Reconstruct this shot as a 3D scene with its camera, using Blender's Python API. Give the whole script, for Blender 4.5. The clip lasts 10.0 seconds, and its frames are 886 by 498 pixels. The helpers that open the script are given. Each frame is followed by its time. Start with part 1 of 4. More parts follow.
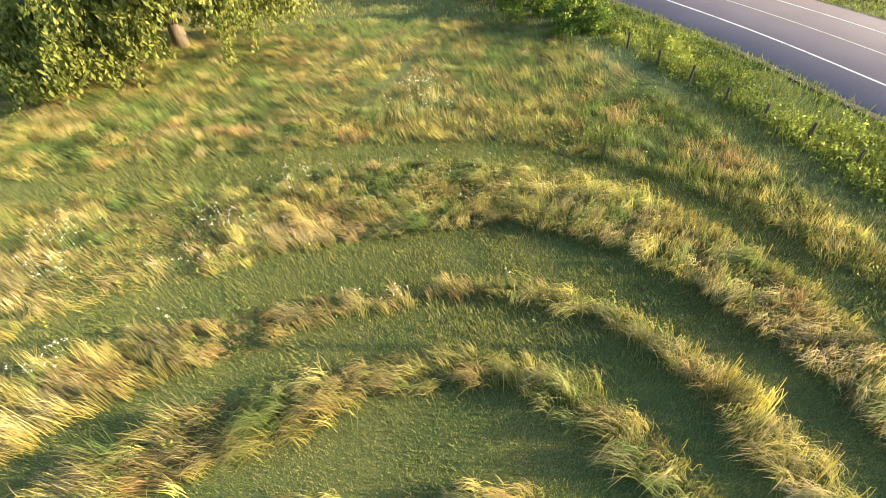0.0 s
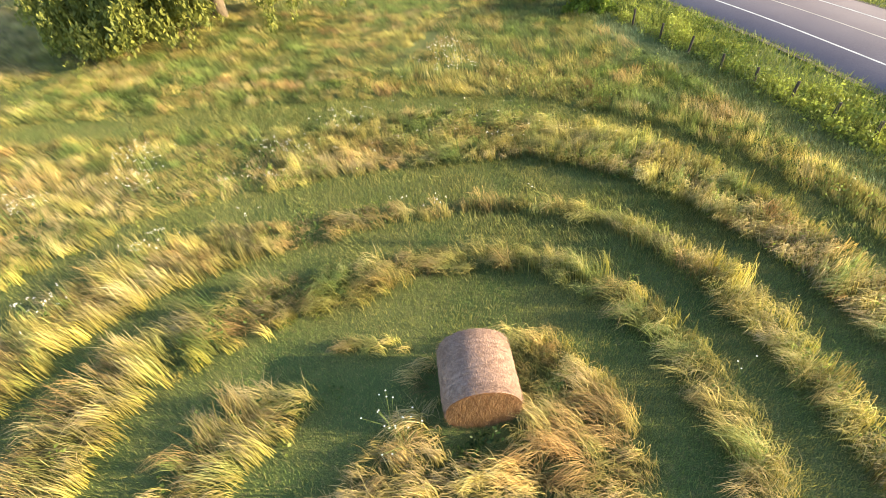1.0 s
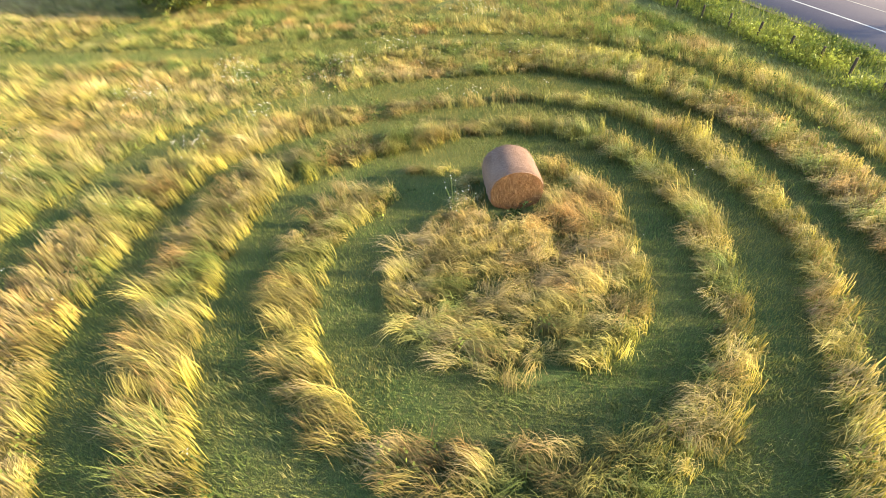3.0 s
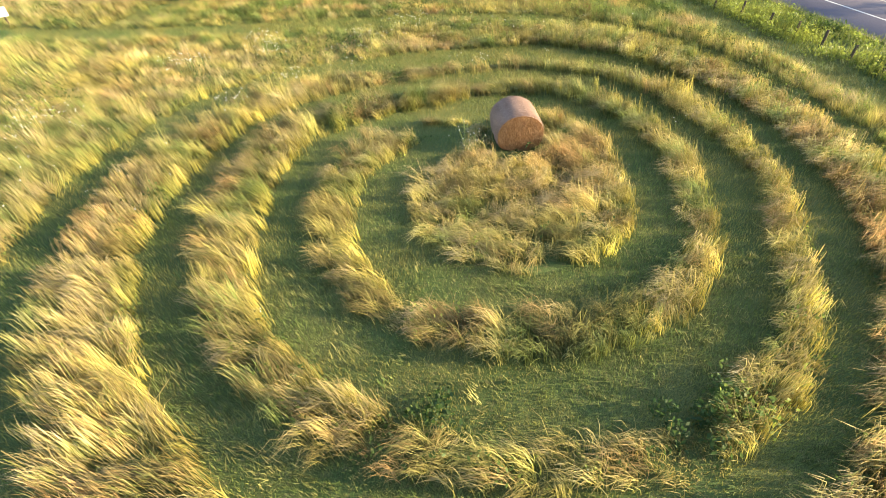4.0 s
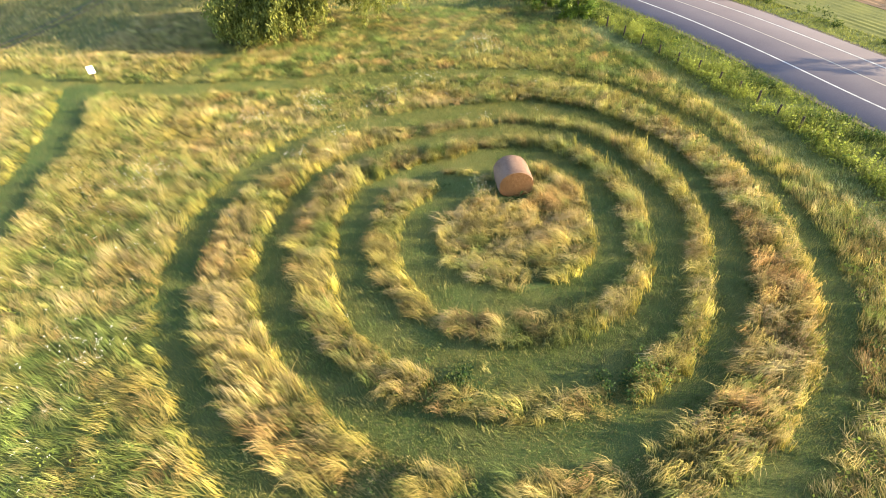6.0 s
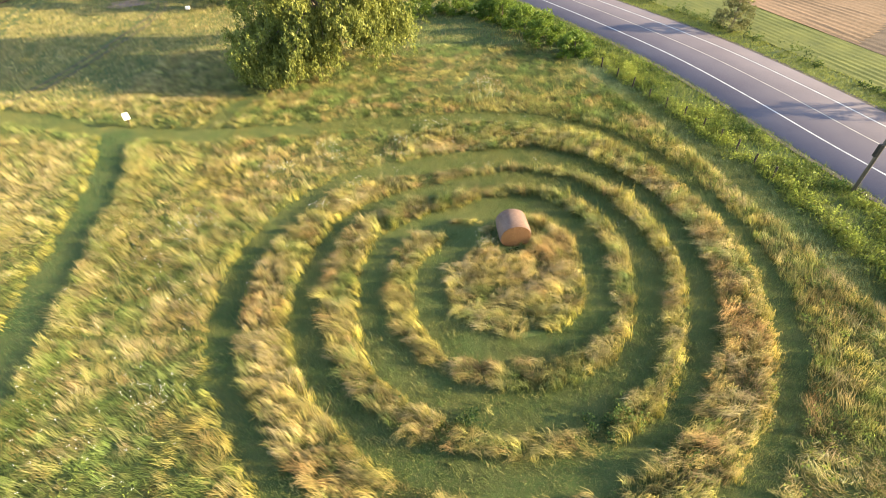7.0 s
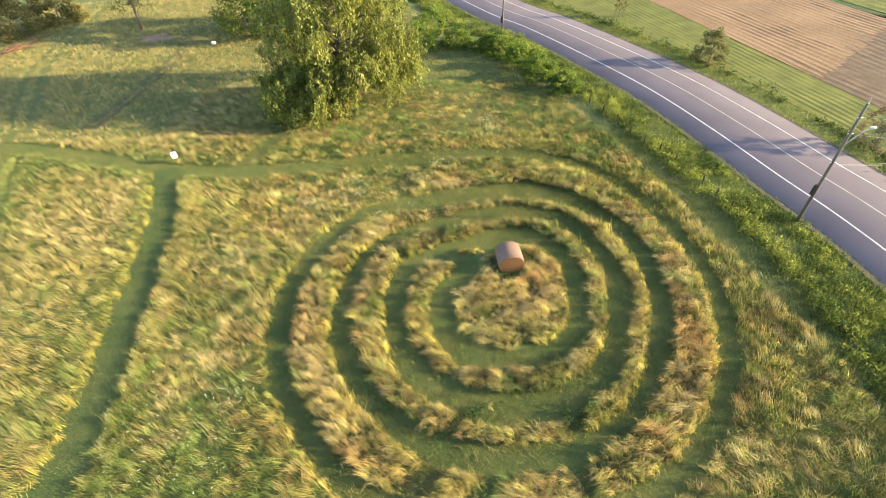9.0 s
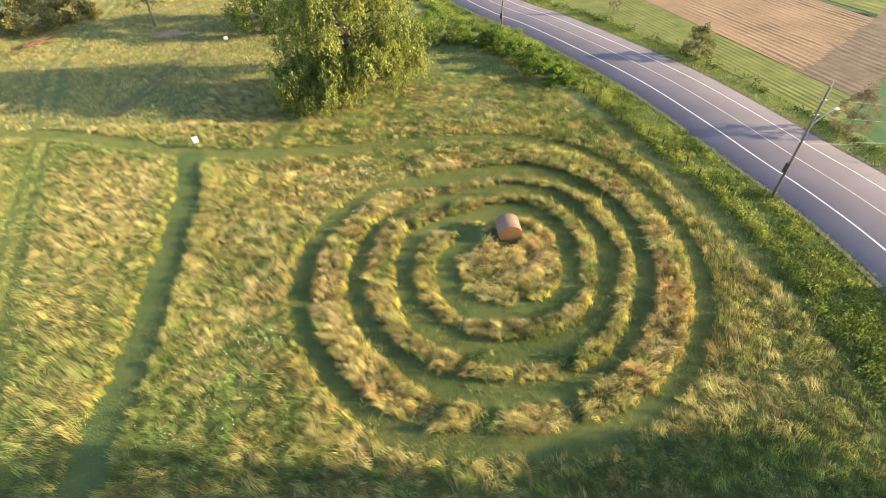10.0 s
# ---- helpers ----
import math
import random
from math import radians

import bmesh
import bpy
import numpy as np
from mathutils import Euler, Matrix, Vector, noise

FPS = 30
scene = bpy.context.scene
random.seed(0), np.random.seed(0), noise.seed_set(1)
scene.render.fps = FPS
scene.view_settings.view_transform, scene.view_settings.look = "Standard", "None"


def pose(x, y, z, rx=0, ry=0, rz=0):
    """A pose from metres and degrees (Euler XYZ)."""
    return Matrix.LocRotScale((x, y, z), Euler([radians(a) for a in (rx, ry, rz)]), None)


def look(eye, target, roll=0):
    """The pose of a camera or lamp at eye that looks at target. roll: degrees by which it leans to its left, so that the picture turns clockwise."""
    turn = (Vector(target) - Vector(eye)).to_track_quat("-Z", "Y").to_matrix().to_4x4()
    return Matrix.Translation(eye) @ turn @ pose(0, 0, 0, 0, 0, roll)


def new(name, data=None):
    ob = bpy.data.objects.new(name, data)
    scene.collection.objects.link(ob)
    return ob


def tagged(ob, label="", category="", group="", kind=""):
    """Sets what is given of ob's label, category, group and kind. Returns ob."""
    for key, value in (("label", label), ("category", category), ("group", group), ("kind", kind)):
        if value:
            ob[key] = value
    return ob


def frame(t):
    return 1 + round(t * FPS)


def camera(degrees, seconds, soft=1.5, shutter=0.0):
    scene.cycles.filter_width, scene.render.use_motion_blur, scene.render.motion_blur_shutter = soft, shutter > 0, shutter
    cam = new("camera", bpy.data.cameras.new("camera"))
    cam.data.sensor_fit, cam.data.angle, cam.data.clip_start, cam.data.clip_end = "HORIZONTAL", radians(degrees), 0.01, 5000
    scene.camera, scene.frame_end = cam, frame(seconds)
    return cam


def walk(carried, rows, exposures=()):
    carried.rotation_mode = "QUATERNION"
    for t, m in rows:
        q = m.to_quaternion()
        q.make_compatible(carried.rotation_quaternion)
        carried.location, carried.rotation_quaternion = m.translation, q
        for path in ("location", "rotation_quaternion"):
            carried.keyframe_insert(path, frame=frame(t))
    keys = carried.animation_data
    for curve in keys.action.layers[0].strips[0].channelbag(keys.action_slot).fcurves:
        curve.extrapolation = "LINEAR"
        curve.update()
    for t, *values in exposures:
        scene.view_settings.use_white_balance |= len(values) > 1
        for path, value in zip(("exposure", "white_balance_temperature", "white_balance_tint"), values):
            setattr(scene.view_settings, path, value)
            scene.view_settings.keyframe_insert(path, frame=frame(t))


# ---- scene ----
cam = camera(86.59, 10.0, soft=0.55)
PATH = [
    (0, look((4.458, -5.195, 9.305), (4.197, 9.376, -4.392), -2.96)),
    (0.5, look((3.944, -6.762, 9.119), (3.735, 7.808, -4.580), -2.22)),
    (1, look((3.437, -8.478, 8.996), (3.194, 6.121, -4.672), -1.86)),
    (1.5, look((2.999, -10.107, 8.859), (2.810, 4.539, -4.760), -1.45)),
    (2, look((2.671, -11.694, 8.716), (2.486, 2.980, -4.872), -1.35)),
    (2.5, look((2.397, -13.272, 8.518), (2.132, 1.463, -5.004), -1.29)),
    (4, look((1.757, -17.777, 8.173), (1.431, -3.037, -5.342), -1.17)),
    (4.5, look((1.553, -19.023, 8.468), (1.272, -4.291, -5.056), -1.08)),
    (5, look((1.402, -20.082, 9.427), (1.128, -5.338, -4.084), -1.10)),
    (5.5, look((1.262, -20.813, 10.833), (0.971, -6.028, -2.633), -1.23)),
    (7, look((0.916, -21.787, 15.872), (0.481, -6.951, 2.467), -1.76)),
    (7.5, look((0.866, -22.027, 17.461), (0.345, -7.190, 4.061), -2.00)),
    (8, look((0.818, -22.490, 18.932), (0.309, -7.664, 5.518), -2.12)),
    (8.5, look((0.749, -23.309, 19.921), (0.226, -8.466, 6.527), -2.33)),
    (9, look((0.656, -24.481, 20.400), (0.124, -9.621, 7.025), -2.38)),
    (9.5, look((0.478, -26.052, 20.686), (-0.034, -11.174, 7.330), -2.30)),
    (10, look((0.268, -27.923, 20.805), (-0.204, -13.031, 7.463), -2.19)),
]
walk(cam, PATH, ((0, 1.92), (2.5, 1.94), (5.5, 1.95), (8, 1.90), (10, 1.88)))

# ---- world and light ----
world = bpy.data.worlds.new("world")
scene.world = world
world.use_nodes = True
wn = world.node_tree
sky = wn.nodes.new("ShaderNodeTexSky")
sky.sky_type = "NISHITA"
sky.sun_disc = False
SUN_EL, SUN_AZ = radians(15.5), radians(93)      # azimuth clockwise from +y
sky.sun_elevation, sky.sun_rotation = SUN_EL, SUN_AZ
wn.links.new(sky.outputs[0], wn.nodes["Background"].inputs[0])
wn.nodes["Background"].inputs[1].default_value = 0.15
sun_dir = Vector((math.sin(SUN_AZ) * math.cos(SUN_EL), math.cos(SUN_AZ) * math.cos(SUN_EL), math.sin(SUN_EL)))
sun = new("sun", bpy.data.lights.new("sun", "SUN"))
sun.data.energy, sun.data.angle, sun.data.color = 5.0, radians(0.6), (1.0, 0.81, 0.48)
sun.matrix_world = look(sun_dir * 200, (0, 0, 0))

# ---- materials ----


def material(name, rough=0.8, metal=0.0):
    m = bpy.data.materials.new(name)
    m.use_nodes = True
    b = m.node_tree.nodes["Principled BSDF"]
    b.inputs["Roughness"].default_value = rough
    b.inputs["Metallic"].default_value = metal
    b.inputs["Specular IOR Level"].default_value = 0.25
    return m, m.node_tree, b


def mottled(name, dark, light, scale, rough=0.85, fine=9.0, bump=0.3, metal=0.0, stretch=(1, 1, 1), spread=0.35):
    """Two scales of noise between two colours, with relief from the finer one."""
    m, nt, b = material(name, rough, metal)
    co = nt.nodes.new("ShaderNodeTexCoord")
    mp = nt.nodes.new("ShaderNodeMapping")
    mp.inputs["Scale"].default_value = stretch
    nt.links.new(co.outputs["Object"], mp.inputs[0])
    a, c = nt.nodes.new("ShaderNodeTexNoise"), nt.nodes.new("ShaderNodeTexNoise")
    for n, s, d in ((a, scale, 4), (c, scale * fine, 6)):
        n.inputs["Scale"].default_value, n.inputs["Detail"].default_value = s, d
        nt.links.new(mp.outputs[0], n.inputs["Vector"])
    add = nt.nodes.new("ShaderNodeMath")
    add.operation = "ADD"
    nt.links.new(a.outputs["Fac"], add.inputs[0])
    nt.links.new(c.outputs["Fac"], add.inputs[1])
    ramp = nt.nodes.new("ShaderNodeMapRange")
    ramp.inputs[1].default_value, ramp.inputs[2].default_value = 1 - spread, 1 + spread
    nt.links.new(add.outputs[0], ramp.inputs[0])
    mix = nt.nodes.new("ShaderNodeMix")
    mix.data_type = "RGBA"
    mix.inputs[6].default_value, mix.inputs[7].default_value = (*dark, 1), (*light, 1)
    nt.links.new(ramp.outputs[0], mix.inputs[0])
    nt.links.new(mix.outputs[2], b.inputs["Base Color"])
    bp = nt.nodes.new("ShaderNodeBump")
    bp.inputs["Strength"].default_value, bp.inputs["Distance"].default_value = bump, 0.02
    nt.links.new(c.outputs["Fac"], bp.inputs["Height"])
    nt.links.new(bp.outputs[0], b.inputs["Normal"])
    return m


def foliage(name, through_leaf=0.35, rough=0.6):
    """Leaves and blades: the colour of each comes with the mesh, and some light passes through."""
    m, nt, b = material(name, rough)
    at = nt.nodes.new("ShaderNodeAttribute")
    at.attribute_name = "tone"
    nt.links.new(at.outputs["Color"], b.inputs["Base Color"])
    tr = nt.nodes.new("ShaderNodeBsdfTranslucent")
    nt.links.new(at.outputs["Color"], tr.inputs["Color"])
    mx = nt.nodes.new("ShaderNodeMixShader")
    mx.inputs[0].default_value = through_leaf
    nt.links.new(b.outputs[0], mx.inputs[1])
    nt.links.new(tr.outputs[0], mx.inputs[2])
    nt.links.new(mx.outputs[0], nt.nodes["Material Output"].inputs["Surface"])
    return m


M_grass = foliage("grass_blades")
M_leaf = foliage("tree_leaves", 0.48, 0.5)
M_petal = foliage("white_petals", 0.3, 0.7)


def turf_floor(name):
    """Soil under short turf: broad patches, thatch and a fine speckle of blades."""
    m, nt, b = material(name, 0.95)
    co = nt.nodes.new("ShaderNodeTexCoord")
    out = []
    for s, d in ((0.5, 4), (9.0, 5), (55.0, 3)):
        n = nt.nodes.new("ShaderNodeTexNoise")
        n.inputs["Scale"].default_value, n.inputs["Detail"].default_value = s, d
        nt.links.new(co.outputs["Object"], n.inputs["Vector"])
        out.append(n.outputs["Fac"])

    def blend(fac, lo, hi, a, c):
        r = nt.nodes.new("ShaderNodeMapRange")
        r.inputs[1].default_value, r.inputs[2].default_value = lo, hi
        nt.links.new(fac, r.inputs[0])
        x = nt.nodes.new("ShaderNodeMix")
        x.data_type = "RGBA"
        for k, v in ((6, a), (7, c)):
            if isinstance(v, tuple):
                x.inputs[k].default_value = (*v, 1)
            else:
                nt.links.new(v, x.inputs[k])
        nt.links.new(r.outputs[0], x.inputs[0])
        return x.outputs[2]

    broad = blend(out[0], 0.35, 0.65, (0.088, 0.135, 0.038), (0.175, 0.18, 0.056))
    thatch = blend(out[1], 0.52, 0.72, broad, (0.20, 0.18, 0.07))
    dark = blend(out[2], 0.60, 0.40, thatch, (0.058, 0.078, 0.024))
    nt.links.new(dark, b.inputs["Base Color"])
    bp = nt.nodes.new("ShaderNodeBump")
    bp.inputs["Strength"].default_value, bp.inputs["Distance"].default_value = 0.8, 0.03
    nt.links.new(out[2], bp.inputs["Height"])
    nt.links.new(bp.outputs[0], b.inputs["Normal"])
    return m


M_ground = turf_floor("meadow_soil")
M_asphalt = mottled("asphalt", (0.103, 0.085, 0.105), (0.150, 0.127, 0.146), 0.25, 0.85, 60, 0.15)
M_dirt = mottled("trodden_earth", (0.16, 0.10, 0.07), (0.31, 0.20, 0.15), 0.9, 0.95, 14)
M_track = mottled("worn_wheel_rut", (0.055, 0.058, 0.024), (0.15, 0.125, 0.06), 1.2, 0.95, 14)
M_gravel = mottled("gravel_shoulder", (0.045, 0.04, 0.035), (0.13, 0.11, 0.09), 3, 0.95, 12)
M_line = mottled("worn_white_paint", (0.24, 0.24, 0.25), (0.56, 0.56, 0.56), 1.5, 0.7, 20, 0.1)
M_line_worn = mottled("faded_centre_paint", (0.20, 0.18, 0.17), (0.45, 0.42, 0.38), 1.2, 0.7, 20, 0.1)
M_bark = mottled("bark", (0.08, 0.06, 0.045), (0.25, 0.20, 0.15), 2, 0.9, 7, 0.8, stretch=(3, 3, 0.6))
M_pole = mottled("weathered_pole_wood", (0.085, 0.07, 0.06), (0.21, 0.175, 0.15), 3, 0.85, 8, 0.4, stretch=(3, 3, 0.2))
M_post = mottled("dark_fence_wood", (0.03, 0.025, 0.02), (0.09, 0.07, 0.055), 5, 0.9, 6, 0.5, stretch=(2, 2, 0.4))
M_stubble = mottled("cut_stubble", (0.14, 0.087, 0.046), (0.28, 0.172, 0.098), 0.15, 0.95, 25, 0.5)
M_earth = mottled("bare_field_soil", (0.07, 0.048, 0.032), (0.17, 0.115, 0.075), 0.5, 0.95, 25, 0.5)
M_strip = mottled("yellowing_crop", (0.06, 0.075, 0.012), (0.165, 0.165, 0.032), 0.4, 0.9, 20, 0.5)
M_crop = mottled("low_green_crop", (0.022, 0.062, 0.014), (0.05, 0.105, 0.025), 0.4, 0.9, 20, 0.5)
M_white = mottled("white_board", (0.70, 0.70, 0.68), (0.85, 0.85, 0.83), 3, 0.6, 10, 0.05)
M_metal = mottled("galvanised_metal", (0.40, 0.41, 0.42), (0.60, 0.61, 0.62), 4, 0.45, 8, 0.05, 0.7)
M_dark = mottled("dark_metal", (0.02, 0.02, 0.02), (0.06, 0.055, 0.05), 4, 0.6, 8, 0.1, 0.3)
M_wire = mottled("aluminium_wire", (0.25, 0.25, 0.25), (0.42, 0.42, 0.42), 4, 0.4, 8, 0.0, 0.6)
M_bale = mottled("weathered_hay", (0.17, 0.105, 0.085), (0.32, 0.215, 0.17), 2.5, 0.95, 14, 1.0, stretch=(1, 0.35, 1))
M_bale_end = mottled("cut_hay_end", (0.15, 0.065, 0.03), (0.32, 0.16, 0.075), 3, 0.95, 12, 1.0)

# ---- small tools ----


def mesh_object(name, bm, mat, smooth=False):
    me = bpy.data.meshes.new(name)
    bm.to_mesh(me)
    bm.free()
    me.materials.append(mat)
    if smooth:
        me.polygons.foreach_set("use_smooth", [True] * len(me.polygons))
    return new(name, me)


def part(name, bm, mat, parent, label="", smooth=False):
    ob = mesh_object(name, bm, mat, smooth)
    ob.parent = parent
    return tagged(ob, label)


def raw_mesh(name, co, loops, starts, mat, tone=None):
    """A mesh straight from arrays: points, corners, where each face starts."""
    me = bpy.data.meshes.new(name)
    me.vertices.add(len(co))
    me.vertices.foreach_set("co", np.asarray(co, np.float32).ravel())
    me.loops.add(len(loops))
    me.loops.foreach_set("vertex_index", np.asarray(loops, np.int32))
    me.polygons.add(len(starts))
    me.polygons.foreach_set("loop_start", np.asarray(starts, np.int32))
    if tone is not None:
        at = me.attributes.new("tone", "FLOAT_COLOR", "POINT")
        rgba = np.ones((len(co), 4), np.float32)
        rgba[:, :3] = np.clip(tone, 0.004, 0.9)
        at.data.foreach_set("color", rgba.ravel())
    me.materials.append(mat)
    me.update(calc_edges=True)
    return me


def grid_mesh(name, X, Y, Z, mat):
    n, m = X.shape
    co = np.stack([X.ravel(), Y.ravel(), Z.ravel()], 1)
    i = (np.arange(n - 1)[:, None] * m + np.arange(m - 1)[None, :]).ravel()
    loops = np.stack([i, i + 1, i + m + 1, i + m], 1).ravel()
    me = raw_mesh(name, co, loops, np.arange(len(i)) * 4, mat)
    me.polygons.foreach_set("use_smooth", [True] * len(i))
    return me


def vnoise(x, y, seed):
    """Smooth value noise in 0..1, one bump a unit."""
    table = np.random.default_rng(seed).random((64, 64))
    xi, yi = np.floor(x).astype(int), np.floor(y).astype(int)
    fx, fy = x - xi, y - yi
    fx, fy = fx * fx * (3 - 2 * fx), fy * fy * (3 - 2 * fy)
    a, b = table[xi % 64, yi % 64], table[(xi + 1) % 64, yi % 64]
    c, d = table[xi % 64, (yi + 1) % 64], table[(xi + 1) % 64, (yi + 1) % 64]
    return (a * (1 - fx) + b * fx) * (1 - fy) + (c * (1 - fx) + d * fx) * fy


def fbm(x, y, scale, seed):
    return (vnoise(x / scale, y / scale, seed) * 0.55 + vnoise(x / scale * 2.1 + 7, y / scale * 2.1 + 3, seed + 1) * 0.3
            + vnoise(x / scale * 4.3 + 11, y / scale * 4.3 + 5, seed + 2) * 0.15)


def smooth(a, b, v):
    t = np.clip((v - a) / (b - a), 0, 1)
    return t * t * (3 - 2 * t)


def spline(points, n):
    """Evenly sampled Catmull-Rom curve through points."""
    p = np.array(points, float)
    p = np.vstack([2 * p[0] - p[1], p, 2 * p[-1] - p[-2]])
    out = []
    for i in range(1, len(p) - 2):
        t = np.linspace(0, 1, 24, endpoint=False)[:, None]
        a, b, c, d = p[i - 1], p[i], p[i + 1], p[i + 2]
        out.append(0.5 * (2 * b + (c - a) * t + (2 * a - 5 * b + 4 * c - d) * t ** 2 + (3 * b - a - 3 * c + d) * t ** 3))
    out = np.vstack(out + [p[-2:-1]])
    s = np.r_[0, np.cumsum(np.linalg.norm(np.diff(out, axis=0), axis=1))]
    u = np.linspace(0, s[-1], n)
    return np.stack([np.interp(u, s, out[:, k]) for k in range(out.shape[1])], 1)


def along(x, y, line):
    """Distance to a polyline and the side: positive on its right when walking along it."""
    best = np.full(x.shape, 1e9)
    side = np.ones(x.shape)
    for a, b in zip(line[:-1], line[1:]):
        d = b - a
        t = np.clip(((x - a[0]) * d[0] + (y - a[1]) * d[1]) / (d @ d), 0, 1)
        ex, ey = x - a[0] - t * d[0], y - a[1] - t * d[1]
        r = np.hypot(ex, ey)
        cl = r < best
        best = np.where(cl, r, best)
        side = np.where(cl, np.sign(ex * d[1] - ey * d[0]), side)
    return best, side


# ---- the plan ----
CENTRE = (4.15, -5.65)
TURN = 18                                      # samples of the spiral path in a turn, from 120 degrees on
PATH_R = np.array([
    3.08, 3.14, 3.24, 3.87, 4.42, 4.97, 5.11, 4.82, 4.66, 4.40, 4.16, 3.67, 3.65, 3.91, 4.37, 4.78, 4.87, 4.61,
    4.39, 5.00, 6.49, 6.86, 7.14, 7.73, 7.75, 7.57, 7.35, 6.90, 6.26, 5.87, 6.05, 6.25, 6.81, 7.47, 7.62, 7.43,
    7.63, 8.48, 9.54, 9.73, 10.15, 10.27, 10.40, 10.11, 9.69, 9.03, 8.28, 8.06, 8.27, 8.74, 9.38, 10.13, 10.22, 9.78,
    10.45, 12.01, 12.73, 13.31, 13.54, 13.40, 13.62, 12.72, 12.26, 11.98, 11.43, 11.24, 11.41, 11.85, 13.07, 14.53, 15.45, 15.73])
PATH_W = np.array([
    1.28, 1.31, 1.47, 1.60, 1.40, 1.57, 1.81, 1.16, 1.28, 1.32, 1.28, 1.15, 1.19, 1.28, 1.33, 1.55, 2.14, 2.15,
    2.20, 2.19, 1.64, 1.19, 1.23, 1.46, 1.54, 1.56, 1.58, 1.33, 1.20, 1.23, 1.33, 1.09, 1.29, 1.51, 1.59, 1.43,
    1.06, 0.96, 0.92, 1.03, 1.15, 1.21, 1.16, 1.49, 1.09, 0.84, 0.87, 1.12, 1.20, 1.22, 1.47, 1.82, 2.28, 2.26,
    1.70, 1.61, 1.47, 1.38, 1.01, 0.85, 1.19, 1.15, 1.05, 0.93, 0.95, 0.97, 1.03, 0.88, 1.26, 1.41, 1.52, 1.50])
# trodden cuts through the bands of standing grass: from, to, half width
CUTS = [
    (1.36, -10.30, 0.36, -11.81, 0.30), (1.11, -13.25, 0.35, -14.68, 0.30), (-0.08, -15.65, -1.70, -17.28, 0.65), (2.42, -15.94, 1.45, -17.39, 0.45),
    (5.85, -15.45, 6.14, -17.48, 0.40), (6.61, -13.01, 5.86, -14.77, 0.40), (-9.91, -9.51, -5.41, -9.36, 0.20), (-16.16, -9.72, -9.91, -9.51, 0.26),
    (-0.05, 0.96, -0.93, 3.88, 0.35), (-2.75, -2.23, -2.18, -3.20, 0.30), (-0.21, -0.46, -0.91, 2.20, 0.30), (-0.91, 2.20, -3.74, 5.08, 0.35),
    (2.22, 0.22, 2.09, 1.26, 0.20), (3.50, 2.80, 4.06, 3.07, 0.20)]
EXIT = np.array([(2.0, 9.9), (-1.2, 9.8), (-6, 9.1), (-10.2, 8.4), (-16, 8.0), (-22.1, 8.4), (-26.4, 9.5), (-32.7, 11.4), (-39, 12.7), (-44, 12.9), (-75, 16)])
STRIP = np.array([(-22.9, 7.6), (-22.2, 6.6), (-20.3, 1.8), (-19.5, -1.7), (-18.8, -4.4), (-18.2, -7.6), (-17.3, -11.4), (-16.8, -14.7), (-16.4, -18), (-16.1, -20.2), (-15, -31)])
EAST = along(np.array([0.0]), np.array([-5.0]), STRIP)[1][0]
RUTS = (np.array([(-38.9, 11.5), (-36.4, 6.8), (-33.9, 2), (-31.7, -2.3), (-29.8, -5.8), (-25.5, -13.5), (-22.3, -19)]),
        np.array([(-37.2, 11.1), (-34.9, 6.3), (-32.4, 1.4), (-30.2, -2.8), (-28.3, -6.3), (-24, -14.2), (-20.8, -19.6)]))
LANE = np.array([(-38, 11.6), (-35.6, 6.5), (-33.1, 1.7), (-31, -2.5), (-29, -6.1), (-24.8, -13.8), (-21.5, -19.3)])
GREEN_TRACK = np.array([(-39.6, 14.2), (-44.2, 22.1), (-48.7, 30.1), (-52.6, 42.9), (-55.6, 54.5), (-60, 66)])
TRAILS = (np.array([(-16.6, 9.0), (-15.5, 11.6), (-14.0, 14.9)]), np.array([(0.4, 12.4), (1.7, 15.6), (3.1, 18.4)]), np.array([(-17.2, 8.6), (-16.2, 11.4), (-15.0, 14.2)]))
TRACK = np.array([(-34.3, 40), (-33.5, 33.6), (-33.5, 22.3), (-34.4, 12.9)])
ROAD_EDGE = spline([(-60, 185), (-28, 117), (0.5, 55), (8.8, 40.6), (14.3, 29.8), (18.4, 20.6), (21.0, 12.4), (22.9, 5.0), (24.3, 0), (25.3, -5.6),
                    (25.7, -14), (26, -40), (26, -120)], 260)


def road_offset(x, y):
    """Metres from the near edge of the road; negative on the meadow's side."""
    d, s = along(x, y, ROAD_EDGE[::4])
    return -d * s


def labyrinth(x, y):
    """Path index (or -1), band index, metres to the nearest path edge (negative on a path)."""
    dx, dy = x - CENTRE[0], y - CENTRE[1]
    r = np.hypot(dx, dy)
    wob = (vnoise(x / 0.7, y / 0.7, 5) - 0.5) * 0.12 + (vnoise(x / 2.3, y / 2.3, 6) - 0.5) * 0.1
    f = ((np.degrees(np.arctan2(dy, dx)) - 120) % 360) / 20
    edge = np.full(x.shape, 99.0)
    band = np.zeros(x.shape, int)
    for k in range(4):
        i = f + k * TURN
        c = np.interp(i, np.arange(len(PATH_R)), PATH_R)
        w = np.interp(i, np.arange(len(PATH_W)), PATH_W)
        edge = np.minimum(edge, np.abs(r - c) - w / 2 + wob)
        band += r > c
    return edge, band, r


def cut_depth(x, y):
    v = np.full(x.shape, 9.0)
    for ax, ay, bx, by, hw in CUTS:
        v = np.minimum(v, along(x, y, np.array([(ax, ay), (bx, by)]))[0] - hw)
    return v

